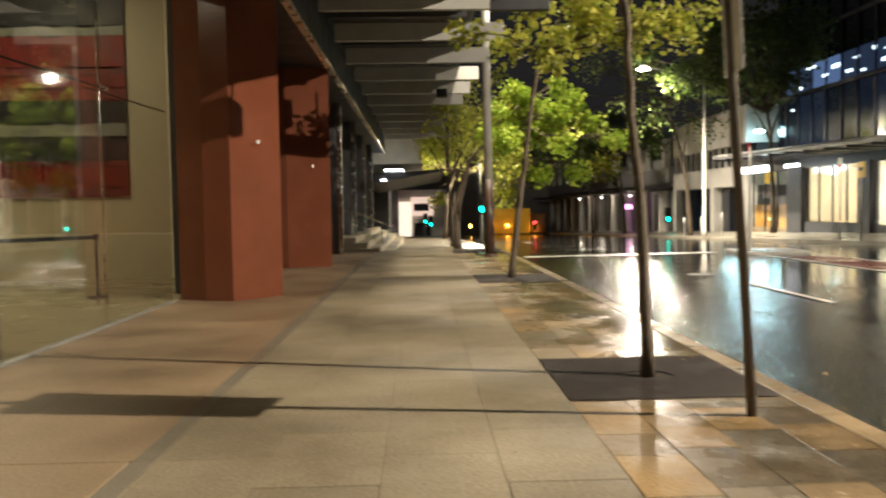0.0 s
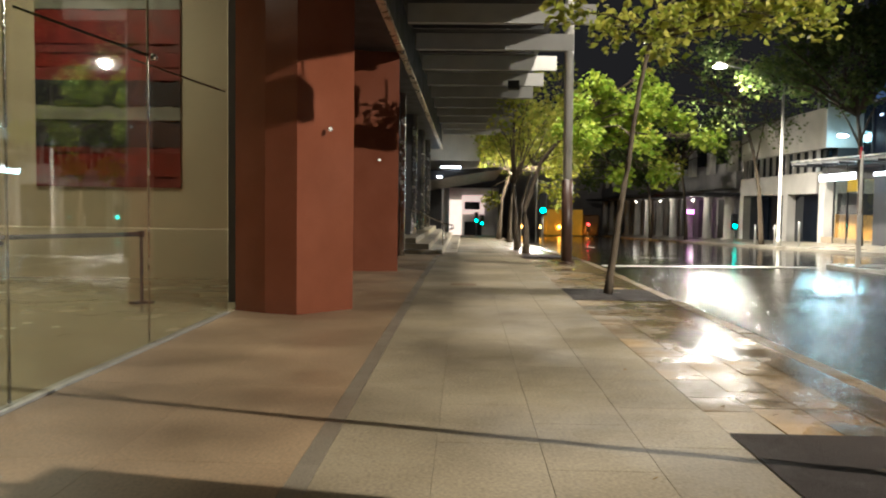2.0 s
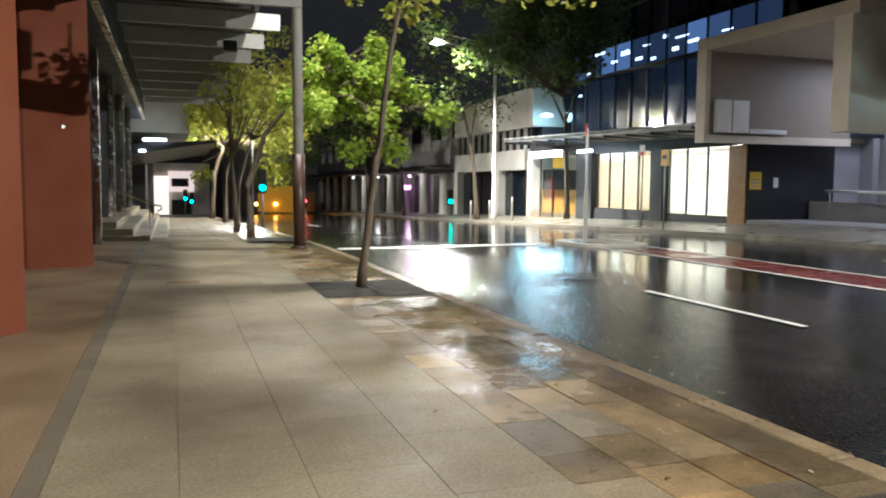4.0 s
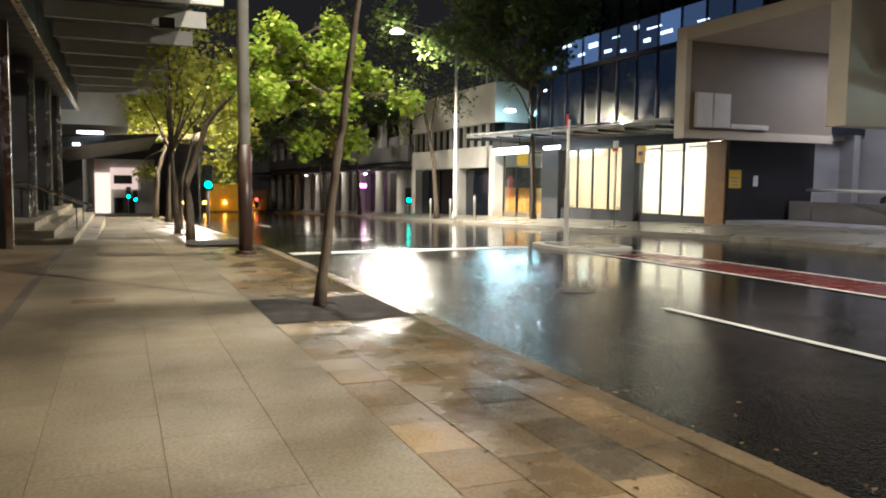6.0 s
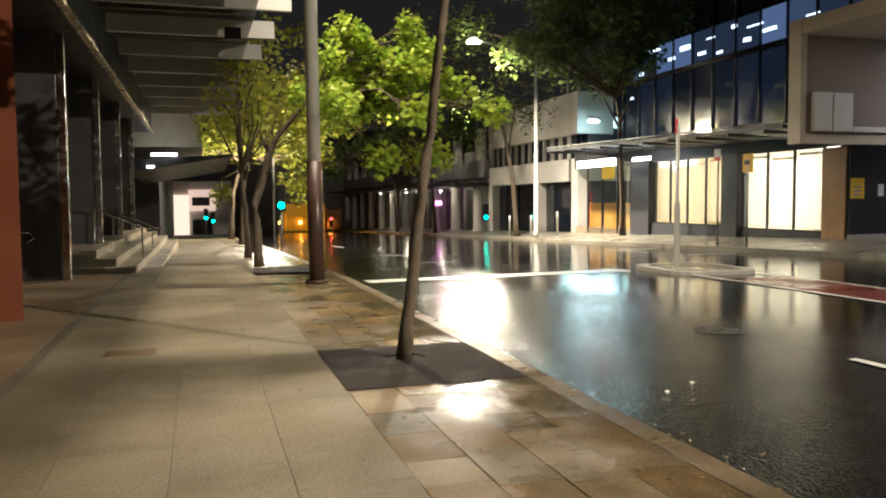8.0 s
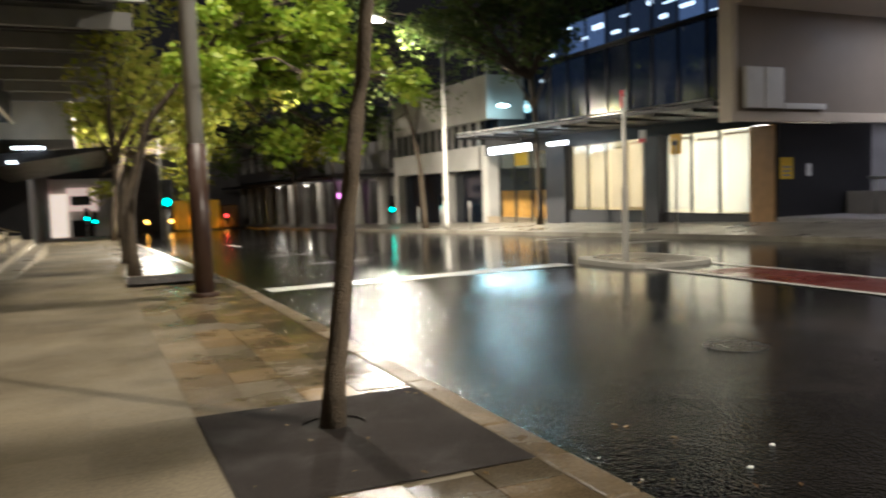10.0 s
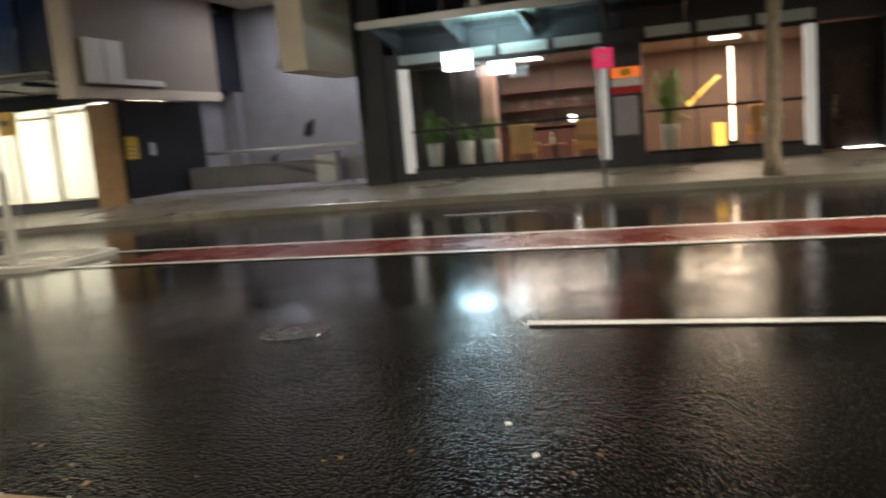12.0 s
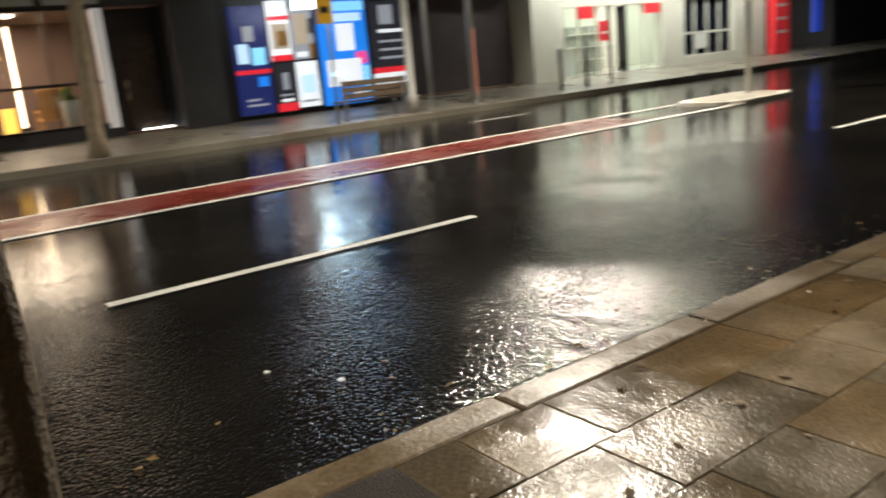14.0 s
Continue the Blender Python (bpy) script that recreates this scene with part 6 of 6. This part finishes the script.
tree("street_tree", (16.9, 78.0, -1.2), [(16.9, 78, -1.6), (16.7, 78, 2.5), (16.4, 78.3, 4.4)], 0.16, 0.07, [], clump_cloud((14.5, 78, 5.8), (3.0, 2.6, 1.4), 1.4, 20, 28), 3000, LEAFDARK, 0.3, BARK,
     "street tree with a dark crown before the old shops", 18)
tree("street_tree", (15.9, 12.15, 0.05), [(16.55, 12.2, 0.02), (16.5, 12.2, 1.5), (16.42, 12.15, 3.2), (16.3, 12.1, 5.0)], 0.16, 0.11, [], clump_cloud((16.0, 12, 6.6), (1.3, 1.3, 0.6), 1.0, 10, 29), 1600, LEAFDARK, 0.22, PALEBARK,
     "street tree with a thick pale trunk at the far kerb", 19)

# ---- covers, litter, studs ----
cv = thing("service_cover", (-0.49, 16.9, 0), "small rectangular metal service cover in the footpath", "cover")
bpart("lid", (-0.72, 16.75, -0.012, -0.27, 17.05, 0.006), material("rusty_iron", (0.16, 0.10, 0.05), 0.6, 0.3, 0.4, 12), cv, bevel=0.004)
cv = thing("manhole_cover", (5.72, 16.65, -0.09), "round iron manhole cover in the wet road", "cover")
bm = bm_new()
add_tube(bm, [(5.72, 16.65, -0.11), (5.72, 16.65, -0.083)], 0.27, 24)
part("lid", bm, material("wet_iron", (0.03, 0.027, 0.024), 0.3, 0.2, 0.3, 12, 0.3), cv)
for x, y in ((3.98, 14.6), (3.62, 14.4), (8.2, 6.0)):
    sd = thing("road_stud", (x, y, -0.1), "small pale road stud on the asphalt", "stud", "road studs")
    bm = bm_new()
    bmesh.ops.create_uvsphere(bm, u_segments=10, v_segments=6, radius=0.015, matrix=Matrix.Translation((x, y, -0.108 + 0.004 * (x - 3))) @ Matrix.Diagonal((1.2, 1, 0.5, 1)))
    part("cap", bm, PAPER_W, sd)


# ---- tree pits, paving, kerb ----
def tree_pit(y0, y1, tx, ty):
    t = thing("tree_pit", (1.9, (y0 + y1) / 2, 0), "square dark resin-bound gravel tree pit with a round opening", "tree pit", "tree pits")
    bm = bm_new()
    n = 28
    ring = [bm.verts.new((tx + 0.19 * math.cos(2 * math.pi * k / n), ty + 0.17 * math.sin(2 * math.pi * k / n), 0.006)) for k in range(n)]
    outer = []
    for k in range(n):
        a = 2 * math.pi * k / n
        c, s = math.cos(a), math.sin(a)
        f = min((2.60 - tx if c > 0 else tx - 1.17) / max(abs(c), 1e-6), (y1 - ty if s > 0 else ty - y0) / max(abs(s), 1e-6))
        outer.append(bm.verts.new((tx + c * f, ty + s * f, 0.006)))
    for q in ((1.17, y0), (2.60, y0), (2.60, y1), (1.17, y1)):
        o = min(outer, key=lambda v: (v.co.x - q[0]) ** 2 + (v.co.y - q[1]) ** 2)
        o.co.x, o.co.y = q
    for k in range(n):
        bm.faces.new((ring[k], outer[k], outer[(k + 1) % n], ring[(k + 1) % n]))
    part("surface", bm, RUBBER, t)
    bm = bm_new()
    add_tube(bm, [(tx, ty, -0.05), (tx, ty, -0.004)], 0.2, 20)
    part("soil", bm, material("dark_soil", (0.02, 0.015, 0.01), 0.9, 0, 0.5, 30, 0.5), t)
    return t


PITS = [(6.28, 7.75), (14.78, 16.42), (24.9, 26.3)]
tree_pit(*PITS[0], 1.9, 7.02)
tree_pit(*PITS[1], 1.87, 15.85)
tree_pit(*PITS[2], 1.75, 25.6)


def slab_mesh(name, lx, ly, mat, h=0.014, b=0.006):
    """A stone slab with chamfered upper edges, its top at height 0."""
    bm = bm_new()
    lo = [bm.verts.new((sx * lx / 2, sy * ly / 2, -h)) for sx, sy in ((-1, -1), (1, -1), (1, 1), (-1, 1))]
    mi = [bm.verts.new((v.co.x, v.co.y, -b * 0.6)) for v in lo]
    hi = [bm.verts.new((v.co.x - math.copysign(b, v.co.x), v.co.y - math.copysign(b, v.co.y), 0)) for v in lo]
    for i in range(4):
        j = (i + 1) % 4
        bm.faces.new((lo[i], lo[j], mi[j], mi[i]))
        bm.faces.new((mi[i], mi[j], hi[j], hi[i]))
    bm.faces.new(hi)
    return mesh_of(name, bm, mat)


MESHES = {}
prnd = random.Random(12)


def lay(name, x0, x1, y0, y1, mat, tilt=0.0):
    key = (name, round(x1 - x0, 3), round(y1 - y0, 3), mat.name)
    if key not in MESHES:
        MESHES[key] = slab_mesh(name, x1 - x0, y1 - y0, mat, 0.03, 0.0025 if name == "paver" else 0.0012)
    yc = (y0 + y1) / 2
    o = new(name, MESHES[key])
    fall = math.degrees(math.atan((ground_z(yc + 0.3) - ground_z(yc - 0.3)) / 0.6))
    o.parent = bed
    o.matrix_basis = pose((x0 + x1) / 2, yc, ground_z(yc) + prnd.uniform(-tilt, tilt) * 0.02, fall + prnd.uniform(-tilt, tilt) * 2.5, prnd.uniform(-tilt, tilt) * 2.5, 0)
    return o


rest_verts, rest_faces = {}, {}


def lay_rest(kind, x0, x1, y0, y1):
    """Slabs further off, joined in one mesh."""
    v, f = rest_verts.setdefault(kind, []), rest_faces.setdefault(kind, [])
    i = len(v)
    for z, k in ((-0.02, 0.0), (0.0, 0.005)):
        v += [(x0 + k, y0 + k, ground_z(y0) + z), (x1 - k, y0 + k, ground_z(y0) + z), (x1 - k, y1 - k, ground_z(y1) + z), (x0 + k, y1 - k, ground_z(y1) + z)]
    f.append((i + 4, i + 5, i + 6, i + 7))
    for a in range(4):
        b = (a + 1) % 4
        f.append((i + a, i + b, i + 4 + b, i + 4 + a))


def blocked(x0, x1, y0, y1):
    return any(y1 > p0 + 0.02 and y0 < p1 - 0.02 and x1 > 1.19 and x0 < 2.58 for p0, p1 in PITS)


JOINT = 0.004
# kerbside stone pavers in running bond
cols = [1.17, 1.53, 1.88, 2.24, 2.60]
for c in range(4):
    x0, x1 = cols[c], cols[c + 1]
    y = -11.0 + (0.0, 0.31, 0.13, 0.42)[c]
    while y < 60:
        ln = prnd.choice((0.4, 0.5, 0.6))
        near = 4.2 < y < 23
        spans = [(y, y + ln)]
        for p0, p1 in PITS:
            nxt = []
            for a, b in spans:
                if b <= p0 or a >= p1:
                    nxt.append((a, b))
                else:
                    if a < p0 - 0.05:
                        nxt.append((a, p0))
                    if b > p1 + 0.05:
                        nxt.append((p1, b))
            spans = nxt
        for a, b in spans:
            if near:
                lay("paver", x0 + JOINT / 2, x1 - JOINT / 2, a + JOINT / 2, b - JOINT / 2, PAVER, 0.14)
            else:
                lay_rest("paver", x0 + JOINT / 2, x1 - JOINT / 2, a + JOINT / 2, b - JOINT / 2)
        y += ln
# walking zone slabs
cols = [-1.22, -0.62, -0.02, 0.58, 1.17]
for c in range(4):
    x0, x1 = cols[c], cols[c + 1]
    y = -11.0 + 0.45 * (c % 2)
    while y < 70:
        if 4.0 < y < 24:
            lay("slab", x0 + 0.0012, x1 - 0.0012, y + 0.0012, y + 0.9 - 0.0012, SLAB, 0.01)
        else:
            lay_rest("slab", x0 + 0.0012, x1 - 0.0012, y + 0.0012, y + 0.9 - 0.0012)
        y += 0.9
# dark strip and apron by the building
y = -11.0
while y < 26:
    if y > 4:
        lay("strip_slab", -1.34 + 0.002, -1.22 - 0.002, y + 0.002, y + 0.9, STRIP, 0.0)
    else:
        lay_rest("strip", -1.34, -1.222, y, y + 0.898)
    y += 0.9
y = -11.0
while y < 26:
    for x0 in (-3.4, -2.37):
        if y > 5:
            lay("apron_slab", x0 + 0.0012, x0 + 1.03 - 0.0012, y + 0.0012, y + 1.8 - 0.0012, APRON, 0.0)
        else:
            lay_rest("apron", x0, x0 + 1.018, y, y + 1.798)
    y += 1.8
y = 26.0
while y < 60:
    lay_rest("slab", -3.4, -1.222, y, y + 1.798)
    y += 1.8
# kerb stones
y = -11.0
k = 0
kerb_mesh = None
while y < 60:
    ln = 1.2
    if y > 3 and y < 26:
        if kerb_mesh is None:
            bm = bm_new()
            add_box(bm, -0.094, -0.596, -0.16, 0.094, 0.596, 0.0, 0.018)
            kerb_mesh = mesh_of("kerb_stone", bm, KERB)
        o = new("kerb_stone", kerb_mesh)
        o.parent = bed
        o.matrix_basis = pose(2.70, y + 0.6, ground_z(y + 0.6) + prnd.uniform(-0.004, 0.004), math.degrees(math.atan(ground_z(y + 0.9) - ground_z(y + 0.3)) / 0.6), prnd.uniform(-0.4, 0.4), prnd.uniform(-0.2, 0.2))
    else:
        v, f = rest_verts.setdefault("kerb", []), rest_faces.setdefault("kerb", [])
        i = len(v)
        for z in (-0.16, 0.0):
            v += [(2.606, y, ground_z(y) + z), (2.794, y, ground_z(y) + z), (2.794, y + 1.194, ground_z(y + 1.2) + z), (2.606, y + 1.194, ground_z(y + 1.2) + z)]
        f += [(i + 4, i + 5, i + 6, i + 7)] + [(i + a, i + (a + 1) % 4, i + 4 + (a + 1) % 4, i + 4 + a) for a in range(4)]
    y += ln
for kind, mat in (("paver", PAVER), ("slab", SLAB), ("strip", STRIP), ("apron", APRON), ("kerb", KERB)):
    me = bpy.data.meshes.new(kind + "_rest")
    me.from_pydata(rest_verts[kind], [], rest_faces[kind])
    me.materials.append(mat)
    o = new("distant_" + kind, me)
    o.parent = bed
    tagged(o, kind="stuff")

# ---- fallen leaves and grit ----
lrnd = random.Random(31)
lv, lf = [], []
for _ in range(420):
    x = 2.79 - abs(lrnd.gauss(0, 0.9)) if lrnd.random() < 0.55 else 2.85 + abs(lrnd.gauss(0, 0.35))
    y = lrnd.uniform(4, 30)
    if x < -3:
        continue
    z = ground_z(y) + (0.005 if x < 2.6 else 0.007 if x < 2.79 else -0.112)
    if x < 2.62 and any(p0 < y < p1 for p0, p1 in PITS) and x > 1.17:
        z += 0.006
    s_ = lrnd.uniform(0.008, 0.03)
    a = lrnd.uniform(0, 6.28)
    q = Euler((lrnd.gauss(0, 0.2), lrnd.gauss(0, 0.2), a)).to_matrix()
    i0 = len(lv)
    for v in ((0, -s_, 0), (s_ * 0.6, 0, s_ * 0.2), (0, s_, 0), (-s_ * 0.6, 0, s_ * 0.15)):
        lv.append(Vector((x, y, z)) + q @ Vector(v))
    lf.append((i0, i0 + 1, i0 + 2, i0 + 3))
me = bpy.data.meshes.new("leaf_litter")
me.from_pydata(lv, [], lf)
me.materials.append(leaf_material("fallen_leaf", (0.10, 0.05, 0.02), (0.30, 0.20, 0.07)))
tagged(new("leaf_litter", me), "scattered small fallen leaves on wet paving and gutter", "leaf litter", kind="stuff")
gv, gf = [], []
for _ in range(900):
    x = 2.80 + abs(lrnd.gauss(0, 0.10))
    y = lrnd.uniform(4, 24)
    s_ = lrnd.uniform(0.004, 0.012)
    i0 = len(gv)
    c = Vector((x, y, -0.118 + s_ * 0.5))
    gv += [c + Vector((s_, 0, 0)), c + Vector((-s_ * 0.5, s_ * 0.9, 0)), c + Vector((-s_ * 0.5, -s_ * 0.9, 0)), c + Vector((0, 0, s_))]
    gf += [(i0, i0 + 1, i0 + 3), (i0 + 1, i0 + 2, i0 + 3), (i0 + 2, i0, i0 + 3)]
me = bpy.data.meshes.new("gutter_grit")
me.from_pydata(gv, [], gf)
me.materials.append(material("pale_grit", (0.35, 0.32, 0.27), 0.35, 0, 0.3, 30, 0))
tagged(new("gutter_grit", me), "pale wet grit gathered along the kerb", "grit", kind="stuff")
